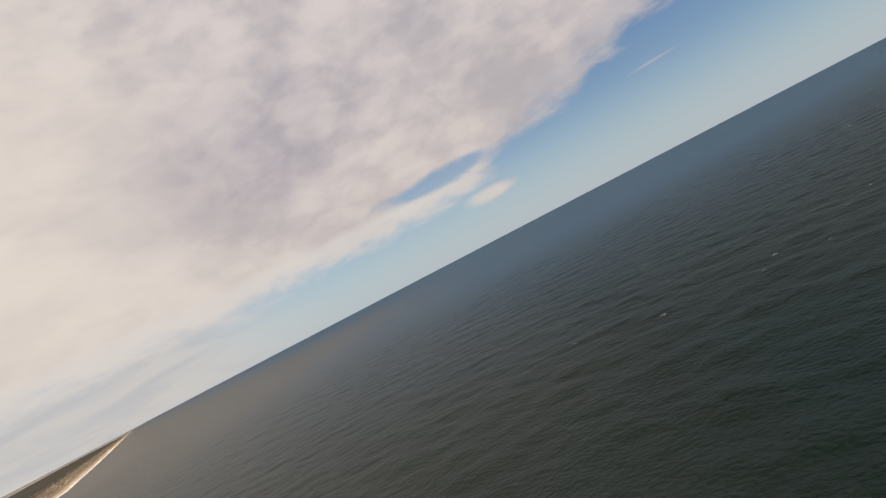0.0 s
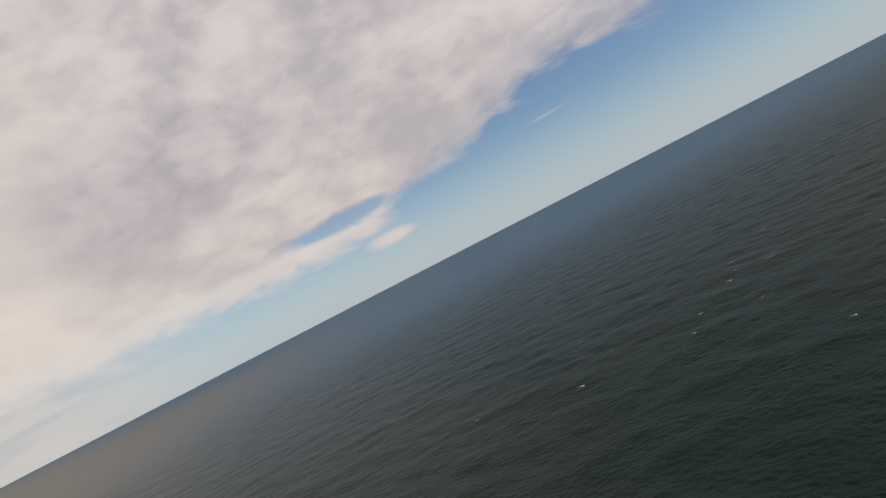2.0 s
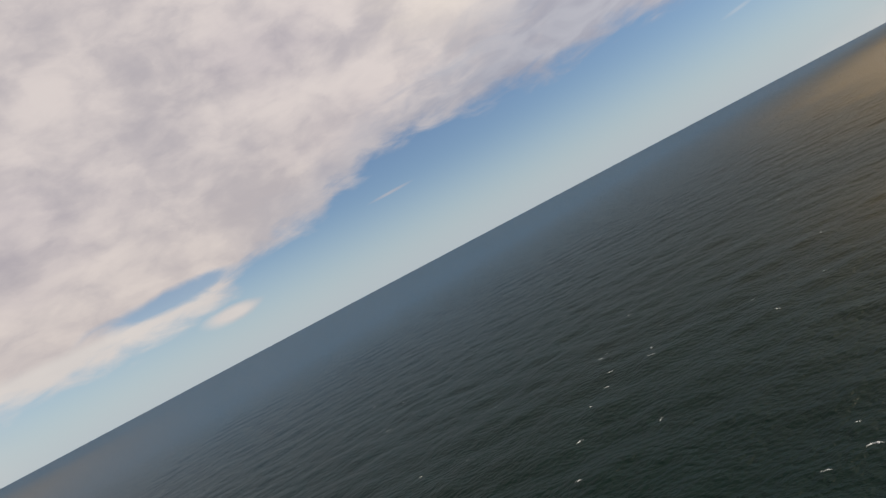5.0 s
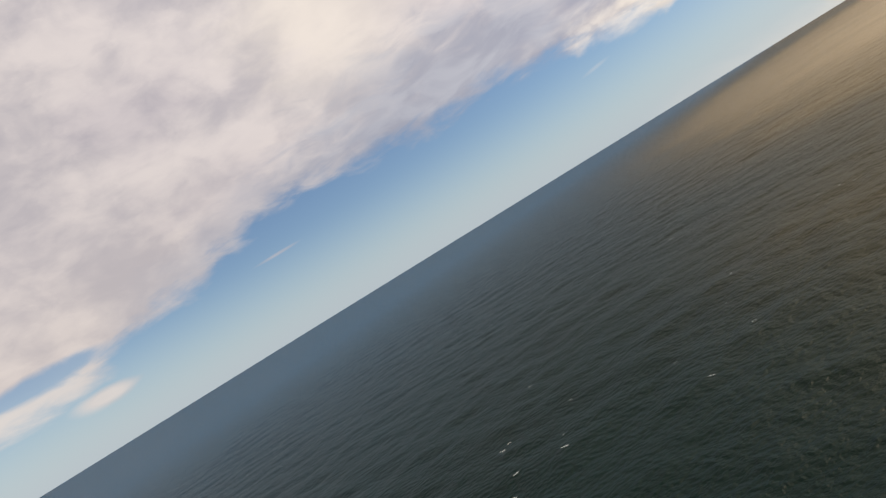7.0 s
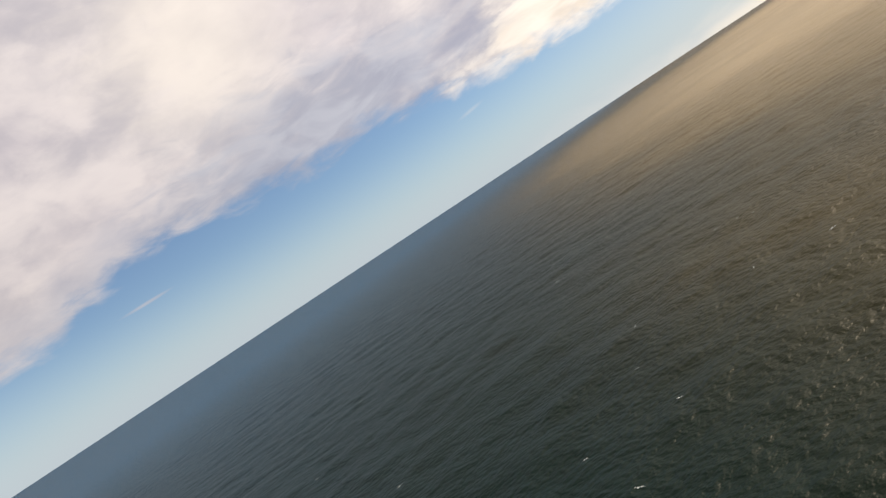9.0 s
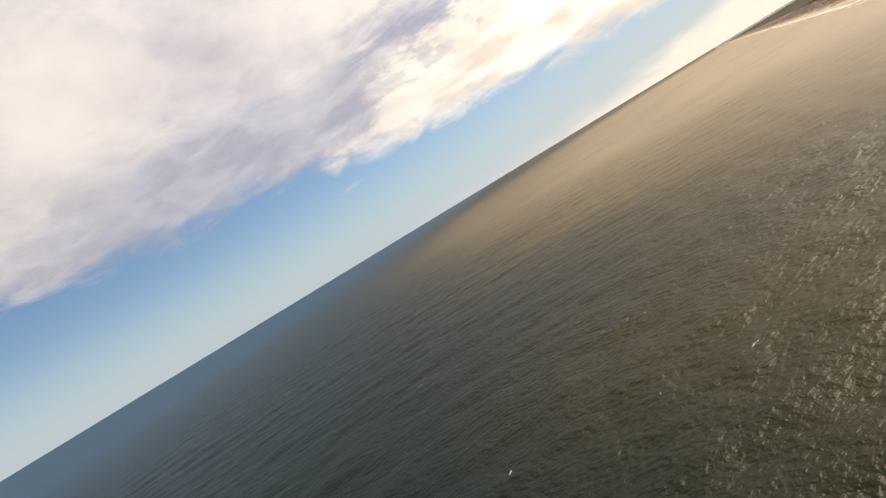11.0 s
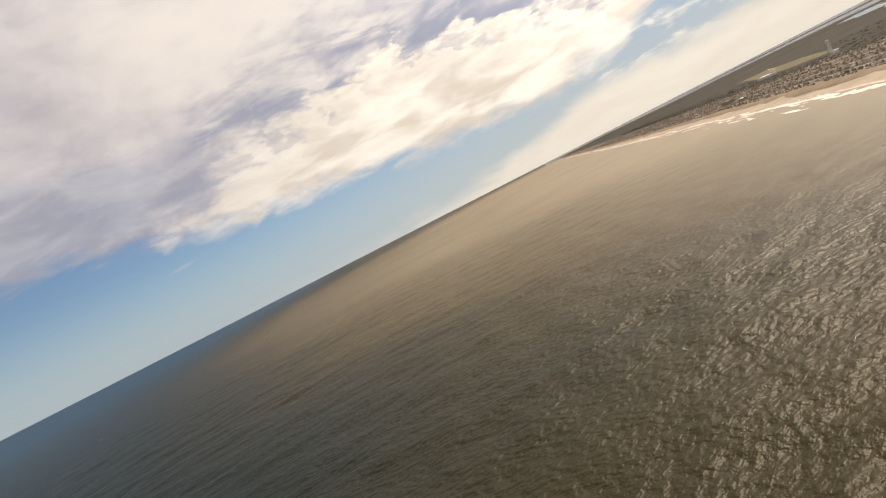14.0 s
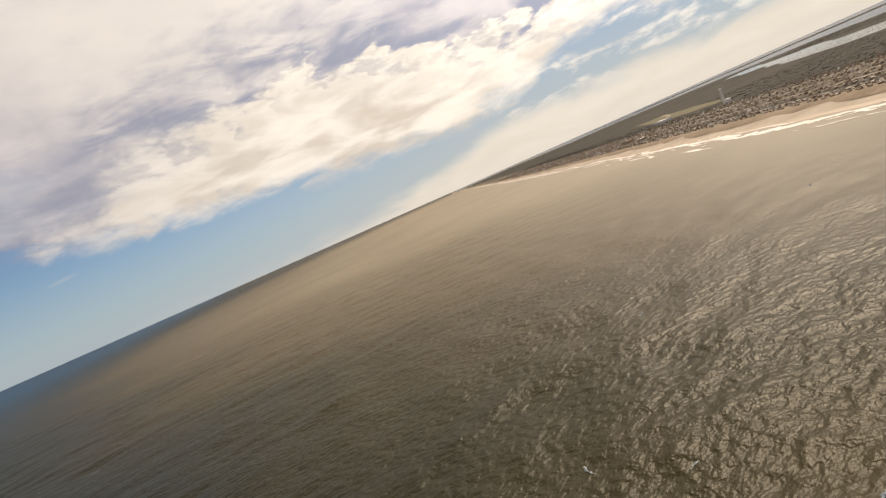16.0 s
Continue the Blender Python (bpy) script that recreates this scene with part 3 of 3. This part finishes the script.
def whitecap(seed):
    """One breaking crest: a curved ridge of foam, torn into wide and thin stretches."""
    rng = np.random.default_rng(seed)
    bm = bmesh.new()
    long, n = rng.uniform(1.5, 2.8), 22
    rows, y = [], 0.0
    for k in range(n):
        u = k / (n - 1) * 2 - 1
        w = (1 - abs(u) ** 2) * rng.uniform(0.0, 1.0) ** 1.6 * 0.55 + 0.03
        y = 0.6 * y + rng.normal(0, 0.16)
        cy = -0.25 * long * u * u + y
        rows.append([bm.verts.new((u * long, cy + w * s, 0.02 + h * min(0.5, w))) for s, h in ((-1.0, -0.3), (-0.4, 0.6), (0.3, 0.8), (0.9, -0.3))])
    for a, b in zip(rows, rows[1:]):
        for i in range(3):
            bm.faces.new((a[i], b[i], b[i + 1], a[i + 1]))
    me = bpy.data.meshes.new("whitecap")
    bm.to_mesh(me)
    bm.free()
    me.materials.append(CAP_FOAM)
    return me


CAP_FOAM = patchy("thin_foam", [(0.32, 0.36, 0.38), (0.46, 0.51, 0.53), (0.66, 0.70, 0.72)], 0.8, 3.0, 0.7, 0.05)
CAPS = [whitecap(100 + i) for i in range(6)]
spots = [(181, 380), (102, 374), (140, 461), (52, 416), (473, 734), (335, 584), (159, 353), (488, 374), (305, 385), (327, 360), (524, 511), (288, 360), (421, 324),
         (537, 294), (488, 366), (517, 422), (485, 385), (615, 258), (311, 483)]
rng = np.random.default_rng(12)
while len(spots) < 190:
    r, a = rng.uniform(60, 1500), radians(rng.uniform(-25, 110))
    p = (200 + r * math.sin(a), 210 + r * math.cos(a))
    if shore_distance(np.array([p[0]]), np.array([p[1]]))[0] > 130 and p[1] > 60:
        spots.append(p)
for k, (x, y) in enumerate(spots):
    ob = new("whitecap", CAPS[k % 6])
    z = float(swell(np.array([float(x)]), np.array([float(y)]))[0])
    s = rng.uniform(0.55, 0.85) if k < 19 else rng.uniform(0.35, 0.85)
    ob.matrix_world = pose(x, y, z + 0.08, 0, 0, -math.degrees(WIND) + rng.uniform(-55, 55)) @ Matrix.Diagonal((s, s, s, 1))
    tagged(ob, "small white breaking wave crest on dark water", "whitecap", "whitecaps on the open sea")

# ---- houses ----


def tinted(name, colours, rough, scale=0.8):
    """Paint that differs from house to house, weathered at two scales."""
    m, N, b = material(name, colours[0], rough, 0.3)
    info = N.add("ShaderNodeObjectInfo")
    base = N.ramp(info.outputs["Random"], [(i / len(colours), c) for i, c in enumerate(colours)], "CONSTANT")
    at = place(N)
    worn = N.math("ADD", N.math("MULTIPLY", N.noise(at, scale, 4), 0.35), N.math("MULTIPLY", N.noise(at, 6 * scale, 3), 0.2))
    N.link(N.mix(worn, base, N.vmath("SCALE", base, scale=0.6)), b.inputs["Base Color"])
    bump(N, b, N.noise(at, 5 * scale, 3), 0.4, 0.05)
    return m


SIDING = tinted("painted_siding", [(0.70, 0.63, 0.54), (0.44, 0.34, 0.23), (0.33, 0.26, 0.18), (0.50, 0.39, 0.27), (0.34, 0.28, 0.22), (0.28, 0.20, 0.13), (0.42, 0.33, 0.23), (0.76, 0.72, 0.66)], 0.7)
SHINGLE = tinted("roof_shingle", [(0.22, 0.175, 0.135), (0.30, 0.245, 0.19), (0.38, 0.32, 0.26), (0.26, 0.18, 0.125), (0.60, 0.55, 0.48), (0.17, 0.14, 0.115), (0.33, 0.28, 0.23)], 0.9)
WHITE_ROOF = tinted("white_roof", [(0.78, 0.77, 0.74)], 0.6)
GLASS = tinted("window_glass", [(0.03, 0.035, 0.04)], 0.1)
DECKING = tinted("deck_boards", [(0.30, 0.24, 0.17), (0.22, 0.18, 0.14)], 0.85)
PALE_METAL = tinted("painted_steel", [(0.76, 0.75, 0.72)], 0.6)


def part(name, bm, mat, parent, label=""):
    me = bpy.data.meshes.new(name)
    bm.normal_update()
    bm.to_mesh(me)
    bm.free()
    me.materials.append(mat)
    ob = new(name, me)
    ob.parent = parent
    if label:
        ob["label"] = label
    return ob


def box(bm, x0, x1, y0, y1, z0, z1):
    v = [bm.verts.new(p) for p in ((x0, y0, z0), (x1, y0, z0), (x1, y1, z0), (x0, y1, z0), (x0, y0, z1), (x1, y0, z1), (x1, y1, z1), (x0, y1, z1))]
    for f in ((0, 3, 2, 1), (4, 5, 6, 7), (0, 1, 5, 4), (1, 2, 6, 5), (2, 3, 7, 6), (3, 0, 4, 7)):
        bm.faces.new([v[i] for i in f])


def boxed(*dims):
    bm = bmesh.new()
    box(bm, *dims)
    return bm


def gable(w, d, z, rise, over, thick=0.25):
    """A pitched roof with overhang and thickness; the ridge runs along x."""
    bm = bmesh.new()
    x0, x1, y0, y1 = -w / 2 - over, w / 2 + over, -d / 2 - over, d / 2 + over
    prof = [(y0, z - 0.2), (0, z + rise), (y1, z - 0.2), (y1, z - 0.2 + thick), (0, z + rise + thick * 1.2), (y0, z - 0.2 + thick)]
    a, b = [bm.verts.new((x0, y, h)) for y, h in prof], [bm.verts.new((x1, y, h)) for y, h in prof]
    for i in range(6):
        j = (i + 1) % 6
        bm.faces.new((a[i], a[j], b[j], b[i]))
    for s in (a, b[::-1]):
        bm.faces.new((s[0], s[5], s[4], s[1]))
        bm.faces.new((s[1], s[4], s[3], s[2]))
    return bm


def hip(w, d, z, rise, over):
    bm = bmesh.new()
    x, y = w / 2 + over, d / 2 + over
    lo = [bm.verts.new((sx * x, sy * y, z - 0.15)) for sx, sy in ((-1, -1), (1, -1), (1, 1), (-1, 1))]
    ea = [bm.verts.new((sx * x, sy * y, z + 0.1)) for sx, sy in ((-1, -1), (1, -1), (1, 1), (-1, 1))]
    r = max(w - d, 1.0) / 2
    a, b = bm.verts.new((-r, 0, z + rise)), bm.verts.new((r, 0, z + rise))
    bm.faces.new(lo[::-1])
    for i in range(4):
        bm.faces.new((lo[i], lo[(i + 1) % 4], ea[(i + 1) % 4], ea[i]))
    bm.faces.new((ea[0], ea[1], b, a))
    bm.faces.new((ea[1], ea[2], b))
    bm.faces.new((ea[2], ea[3], a, b))
    bm.faces.new((ea[3], ea[0], a))
    return bm


def gabled_body(w, d, z0, z, rise):
    """Four walls with pointed gable ends."""
    bm = bmesh.new()
    prof = [(-d / 2, z0), (d / 2, z0), (d / 2, z), (0, z + rise), (-d / 2, z)]
    a, b = [bm.verts.new((-w / 2, y, h)) for y, h in prof], [bm.verts.new((w / 2, y, h)) for y, h in prof]
    for i in range(5):
        j = (i + 1) % 5
        bm.faces.new((a[i], a[j], b[j], b[i]))
    bm.faces.new(a[::-1])
    bm.faces.new(b)
    return bm


def beach_house(w, d, h, rise, stilts, kind):
    ob = new("house")
    base = 1.4 if stilts else 0.0
    if kind == "gable":
        part("wall", gabled_body(w, d, base, base + h, rise), SIDING, ob)
        part("roof", gable(w, d, base + h, rise, 0.5), SHINGLE, ob)
    else:
        part("wall", boxed(-w / 2, w / 2, -d / 2, d / 2, base, base + h), SIDING, ob)
        part("roof", hip(w, d, base + h, rise, 0.6), SHINGLE, ob)
    for sx in (-1, 1):
        for sy in (-1, 1):
            for row in range(max(1, int(h // 2.2))):
                z = base + 0.7 + 2.2 * row
                part("window", boxed(sx * w * 0.26 - 0.6, sx * w * 0.26 + 0.6, sy * d / 2 - 0.03, sy * d / 2 + 0.05, z, z + 1.15), GLASS, ob)
    part("door", boxed(-0.5, 0.5, d / 2 - 0.03, d / 2 + 0.06, base + 0.05, base + 2.1), DECKING, ob)
    if stilts:
        part("deck", boxed(-w / 2, w / 2, d / 2 + 0.02, d / 2 + 2.4, base - 0.25, base), DECKING, ob)
        for sx in (-0.45, 0.45):
            for sy in (-0.42, 0.42):
                part("piling", boxed(sx * w - 0.18, sx * w + 0.18, sy * d - 0.18, sy * d + 0.18, -0.6, base), DECKING, ob)
    else:
        part("chimney", boxed(w * 0.2, w * 0.2 + 0.8, -0.4, 0.4, base + h, base + h + rise + 0.9), SHINGLE, ob)
    return ob


KINDS = [(beach_house(5.0, 4.4, 2.7, 1.3, True, "gable"), "weathered beach house on pilings with a pitched roof"),
         (beach_house(5.6, 4.0, 2.2, 1.2, False, "gable"), "low timber cottage with a pitched roof and chimney"),
         (beach_house(5.2, 4.6, 4.4, 1.3, False, "hip"), "small two-storey house with a hipped roof beside a sandy lane"),
         (beach_house(7.0, 4.4, 2.3, 1.1, False, "hip"), "long bungalow with a shallow hipped roof"),
         (beach_house(4.2, 5.2, 2.7, 1.4, True, "gable"), "narrow tall beach house on pilings facing the sea")]
rng = np.random.default_rng(5)
count = 0
far_spots = []
for row, off in enumerate((52, 70, 94, 110, 134, 150, 176, 192, 217, 234, 252)):
    s = 742.0 + 9 * row
    while s < 5200:
        i = shore_index(s)
        s += rng.uniform(5.0, 15) * (1 if s < 2300 else 1.4)
        if rng.random() < (0.08 if row < 5 else 0.2):
            continue
        o = off + rng.uniform(-3, 3)
        p = along(np.array([i]), np.array([o]))[0]
        turn = math.degrees(math.atan2(*TAN[int(i)][::-1])) + 180 + rng.choice([0, 0, 90]) + rng.uniform(-6, 6)
        if row in (0, 1):
            k = int(rng.choice([0, 4, 2, 0]))
        else:
            k = int(rng.integers(0, 5))
        if math.hypot(p[0] - 1700, p[1] + 268) < 16 or (1670 < p[0] < 1860 and -112 < p[1] < -76):
            continue
        if count < 298 and s < 1080:
            src, label = KINDS[k]
            c = copy_thing(src, pose(p[0], p[1], 3.05, 0, 0, turn) @ Matrix.Diagonal((0.58, 0.58, 0.46, 1)))
            tagged(c, label, "house", "houses behind the beach")
            count += 1
        else:
            far_spots.append((p[0], p[1], turn, k))
for src, _ in KINDS:
    for o in (*src.children_recursive, src):
        bpy.data.objects.remove(o)

# the town further off, in both directions
for row, off in enumerate((80, 105, 130, 155, 180, 210, 240, 275, 310, 350)):
    i = 0.0
    while i < L:
        p = along(np.array([i]), np.array([off + rng.uniform(-8, 8)]))[0]
        i += rng.uniform(1.8, 4.0)
        if p[1] > 900 and rng.random() < 0.8 and math.hypot(p[0], p[1]) < 9000:
            far_spots.append((p[0], p[1], rng.uniform(0, 180), int(rng.integers(0, 5))))


def far_town():
    verts, faces, index = [], [], []
    for x, y, turn, k in far_spots:
        w, d, h, rise = [0.5 * v for v in ((5, 4.4, 4, 1.3), (5.6, 4, 2.2, 1.2), (5.2, 4.6, 4.4, 1.3), (7, 4.4, 2.3, 1.1), (4.2, 5.2, 4, 1.4))[k]]
        c, s = math.cos(radians(turn)), math.sin(radians(turn))
        loc = [(-w / 2, -d / 2, 0), (w / 2, -d / 2, 0), (w / 2, d / 2, 0), (-w / 2, d / 2, 0), (-w / 2, -d / 2, h), (w / 2, -d / 2, h), (w / 2, d / 2, h), (-w / 2, d / 2, h),
               (-w / 2, 0, h + rise), (w / 2, 0, h + rise)]
        q = np.array([(x + a * c - b * s, y + a * s + b * c, 3.0 + z) for a, b, z in loc])
        n = len(verts)
        verts.extend(np.stack(ground(q[:, 0], q[:, 1], q[:, 2]), -1).tolist())
        for f, m in (((0, 1, 5, 4), 0), ((2, 3, 7, 6), 0), ((1, 2, 6, 9, 5), 0), ((3, 0, 4, 8, 7), 0), ((4, 5, 9, 8), 1), ((6, 7, 8, 9), 1)):
            faces.append([n + i for i in f])
            index.append(m)
    m, N, b = material("far_walls", (0.5, 0.45, 0.4), 0.8)
    info = N.add("ShaderNodeNewGeometry").outputs["Random Per Island"]
    N.link(N.ramp(info, [(0, (0.60, 0.54, 0.46)), (0.15, (0.32, 0.25, 0.18)), (0.5, (0.22, 0.17, 0.125)), (0.75, (0.38, 0.30, 0.22)), (0.92, (0.76, 0.73, 0.68))], "CONSTANT"), b.inputs["Base Color"])
    r, N, b = material("far_roofs", (0.2, 0.18, 0.16), 0.9)
    info = N.add("ShaderNodeNewGeometry").outputs["Random Per Island"]
    N.link(N.ramp(info, [(0, (0.10, 0.080, 0.062)), (0.3, (0.21, 0.165, 0.125)), (0.6, (0.15, 0.11, 0.078)), (0.85, (0.54, 0.50, 0.44))], "CONSTANT"), b.inputs["Base Color"])
    ob = mesh_object("houses", verts, faces, [m, r], index=index)
    tagged(ob, "distant rows of small pale and brown houses", "houses", kind="stuff")


far_town()


def long_building(x, y, turn, w, d, h, floors, roofmat, label, category="building", wallmat=None):
    ob = new("building")
    part("wall", boxed(-w / 2, w / 2, -d / 2, d / 2, -0.5, h), wallmat or SIDING, ob)
    part("roof", boxed(-w / 2 - 0.5, w / 2 + 0.5, -d / 2 - 0.5, d / 2 + 0.5, h, h + 0.6), roofmat, ob)
    n = max(2, int(w // 7))
    for f in range(floors):
        for k in range(n):
            cx = -w / 2 + (k + 0.5) * w / n
            for s in (-1, 1):
                part("window", boxed(cx - 1.1, cx + 1.1, s * d / 2 - 0.04, s * d / 2 + 0.05, 0.9 + 2.9 * f, 2.4 + 2.9 * f), GLASS, ob)
    gx, gy, gz = ground(x, y, 3.0)
    ob.matrix_world = pose(float(gx), float(gy), float(gz), 0, 0, turn)
    return tagged(ob, label, category)


long_building(1830, -100, 3, 46, 11, 6.5, 2, SHINGLE, "dark long hotel block at the edge of the beach", "hotel")
long_building(1690, -88, 3, 26, 9, 4.5, 1, WHITE_ROOF, "pale flat-roofed motel beside the beach", "motel")
long_building(2240, -330, 2, 96, 18, 5.5, 1, WHITE_ROOF, "long low building with white walls and roof", "warehouse", WHITE_ROOF)
long_building(1745, -296, -20, 26, 12, 5.0, 1, WHITE_ROOF, "white hall at the foot of the tower", "hall", WHITE_ROOF)
long_building(1180, -272, -8, 28, 10, 4.5, 1, WHITE_ROOF, "pale flat-roofed shop behind the houses", "shop")
long_building(960, -268, 6, 24, 9, 4.5, 1, SHINGLE, "brown flat-roofed shop behind the houses", "shop")


def rod(bm, a, b, r0, r1, n=8):
    a, b = Vector(a), Vector(b)
    q = (b - a).to_track_quat("Z", "Y")
    ring = [[bm.verts.new(p + q @ Vector((r * math.cos(t), r * math.sin(t), 0))) for t in [2 * math.pi * i / n for i in range(n)]] for p, r in ((a, r0), (b, r1))]
    for i in range(n):
        bm.faces.new((ring[0][i], ring[0][(i + 1) % n], ring[1][(i + 1) % n], ring[1][i]))
    bm.faces.new(ring[0][::-1])
    bm.faces.new(ring[1])


def water_tower(x, y):
    ob = new("water_tower")
    for k in range(6):
        a = math.pi / 3 * k
        bm = bmesh.new()
        rod(bm, (3.8 * math.cos(a), 3.8 * math.sin(a), -0.5), (1.9 * math.cos(a), 1.9 * math.sin(a), 27), 0.42, 0.34)
        part("leg", bm, PALE_METAL, ob)
    for z in (9.0, 18.0):
        r = 3.8 - 1.9 * z / 27
        for k in range(6):
            a, b = math.pi / 3 * k, math.pi / 3 * (k + 1)
            bm = bmesh.new()
            rod(bm, (r * math.cos(a), r * math.sin(a), z), (r * math.cos(b), r * math.sin(b), z), 0.1, 0.1, 6)
            part("brace", bm, PALE_METAL, ob)
    bm = bmesh.new()
    rod(bm, (0, 0, -0.5), (0, 0, 27), 0.4, 0.4, 10)
    part("riser", bm, PALE_METAL, ob)
    bm = bmesh.new()
    prof = [(0.0, 25.8), (1.6, 26.2), (2.6, 27.2), (3.0, 28.4), (3.0, 29.8), (2.5, 31.0), (1.3, 31.8), (0.0, 32.0)]
    rings = [[bm.verts.new((r * math.cos(t), r * math.sin(t), z)) for t in [2 * math.pi * i / 20 for i in range(20)]] if r > 0 else [bm.verts.new((0, 0, z))] for r, z in prof]
    for a, b in zip(rings, rings[1:]):
        for i in range(20):
            j = (i + 1) % 20
            if len(a) == 1:
                bm.faces.new((a[0], b[j], b[i]))
            elif len(b) == 1:
                bm.faces.new((a[i], a[j], b[0]))
            else:
                bm.faces.new((a[i], a[j], b[j], b[i]))
    part("tank", bm, WHITE_ROOF, ob, "white painted rounded tank")
    ob.matrix_world = pose(x, y, 2.9)
    return tagged(ob, "tall pale steel water tower with a white tank", "water tower")


water_tower(1705, -272)

# ---- woods and scrub ----


def woods(name, places, mat, label, category):
    """Many small crowns, each of several ragged clumps on a short stem."""
    g = (1 + 5 ** 0.5) / 2
    ico = np.array([(-1, g, 0), (1, g, 0), (-1, -g, 0), (1, -g, 0), (0, -1, g), (0, 1, g), (0, -1, -g), (0, 1, -g), (g, 0, -1), (g, 0, 1), (-g, 0, -1), (-g, 0, 1)], float)
    ico /= np.linalg.norm(ico[0])
    tri = np.array([(0, 11, 5), (0, 5, 1), (0, 1, 7), (0, 7, 10), (0, 10, 11), (1, 5, 9), (5, 11, 4), (11, 10, 2), (10, 7, 6), (7, 1, 8), (3, 9, 4), (3, 4, 2), (3, 2, 6),
                    (3, 6, 8), (3, 8, 9), (4, 9, 5), (2, 4, 11), (6, 2, 10), (8, 6, 7), (9, 8, 1)])
    rg = np.random.default_rng(77)
    verts, faces = [], []
    n = 0
    for x, y, z, size in places:
        for k in range(4):
            r = size * rg.uniform(0.3, 0.55)
            c = np.array((x + rg.normal(0, size * 0.35), y + rg.normal(0, size * 0.35), z + size * rg.uniform(0.02, 0.10)))
            v = c + ico * r * rg.uniform(0.8, 1.2, (12, 1)) * np.array((1.5, 1.5, 0.12))
            verts.append(v)
            faces.append(tri + n)
            n += 12
    v = np.concatenate(verts)
    v = np.stack(ground(v[:, 0], v[:, 1], v[:, 2]), -1)
    ob = mesh_object(name, v.tolist(), np.concatenate(faces).tolist(), [mat])
    ob.data.polygons.foreach_set("use_smooth", np.full(len(ob.data.polygons), True))
    tagged(ob, label, category, kind="stuff")


spots_w, spots_s = [], []
rng = np.random.default_rng(9)
while len(spots_w) < 13000:
    s = 700 + 4600 * rng.random() ** 1.7
    i = shore_index(s)
    wide = float(WIDTH[int(i)])
    o = 250 + (wide - 262) * rng.random() ** 1.5
    p = along(np.array([i]), np.array([o]))[0]
    cy = np.interp(p[0], [1300, 2000, 2825, 3800, 5300, 6000], [-760, -930, -1130, -1450, -1980, -2250])
    if 1280 < p[0] < 6050 and abs(p[1] - cy) < 190:
        continue
    fy = np.interp(p[0], [1900, 2400, 2900, 3500, 4200], [-350, -430, -520, -640, -760])
    if 1900 < p[0] < 4200 and abs(p[1] - fy) < 62:
        continue
    if math.hypot(p[0] - 1720, p[1] + 285) < 34 or (2165 < p[0] < 2315 and -350 < p[1] < -312):
        continue
    spots_w.append((p[0], p[1], float(np.interp(o, [290, wide * 0.8, wide - 18], [2.8, 1.8, 1.2])), rng.uniform(1.8, 3.8) * (1 + max(0.0, s - 1500) / 2500)))
while len(spots_w) < 15000:
    i = float(rng.integers(0, L))
    p = along(np.array([i]), np.array([rng.uniform(290, 1200)]))[0]
    if p[1] > 900 and math.hypot(*p) < 12000:
        spots_w.append((p[0], p[1], 1.5, rng.uniform(5, 10)))
woods("woods", spots_w, FOLIAGE, "dense dark winter woods behind the beach town", "woods")
while len(spots_s) < 6000:
    s = 720 + 2600 * rng.random() ** 1.4
    i = shore_index(s)
    p = along(np.array([i]), np.array([rng.uniform(62, 270)]))[0]
    spots_s.append((p[0], p[1], 3.1, rng.uniform(0.9, 2.4)))
woods("scrub", spots_s, patchy("olive_scrub", [(0.040, 0.034, 0.019), (0.075, 0.060, 0.034), (0.12, 0.092, 0.055)], 0.02, 0.3), "low olive-brown scrub between the houses", "bushes")
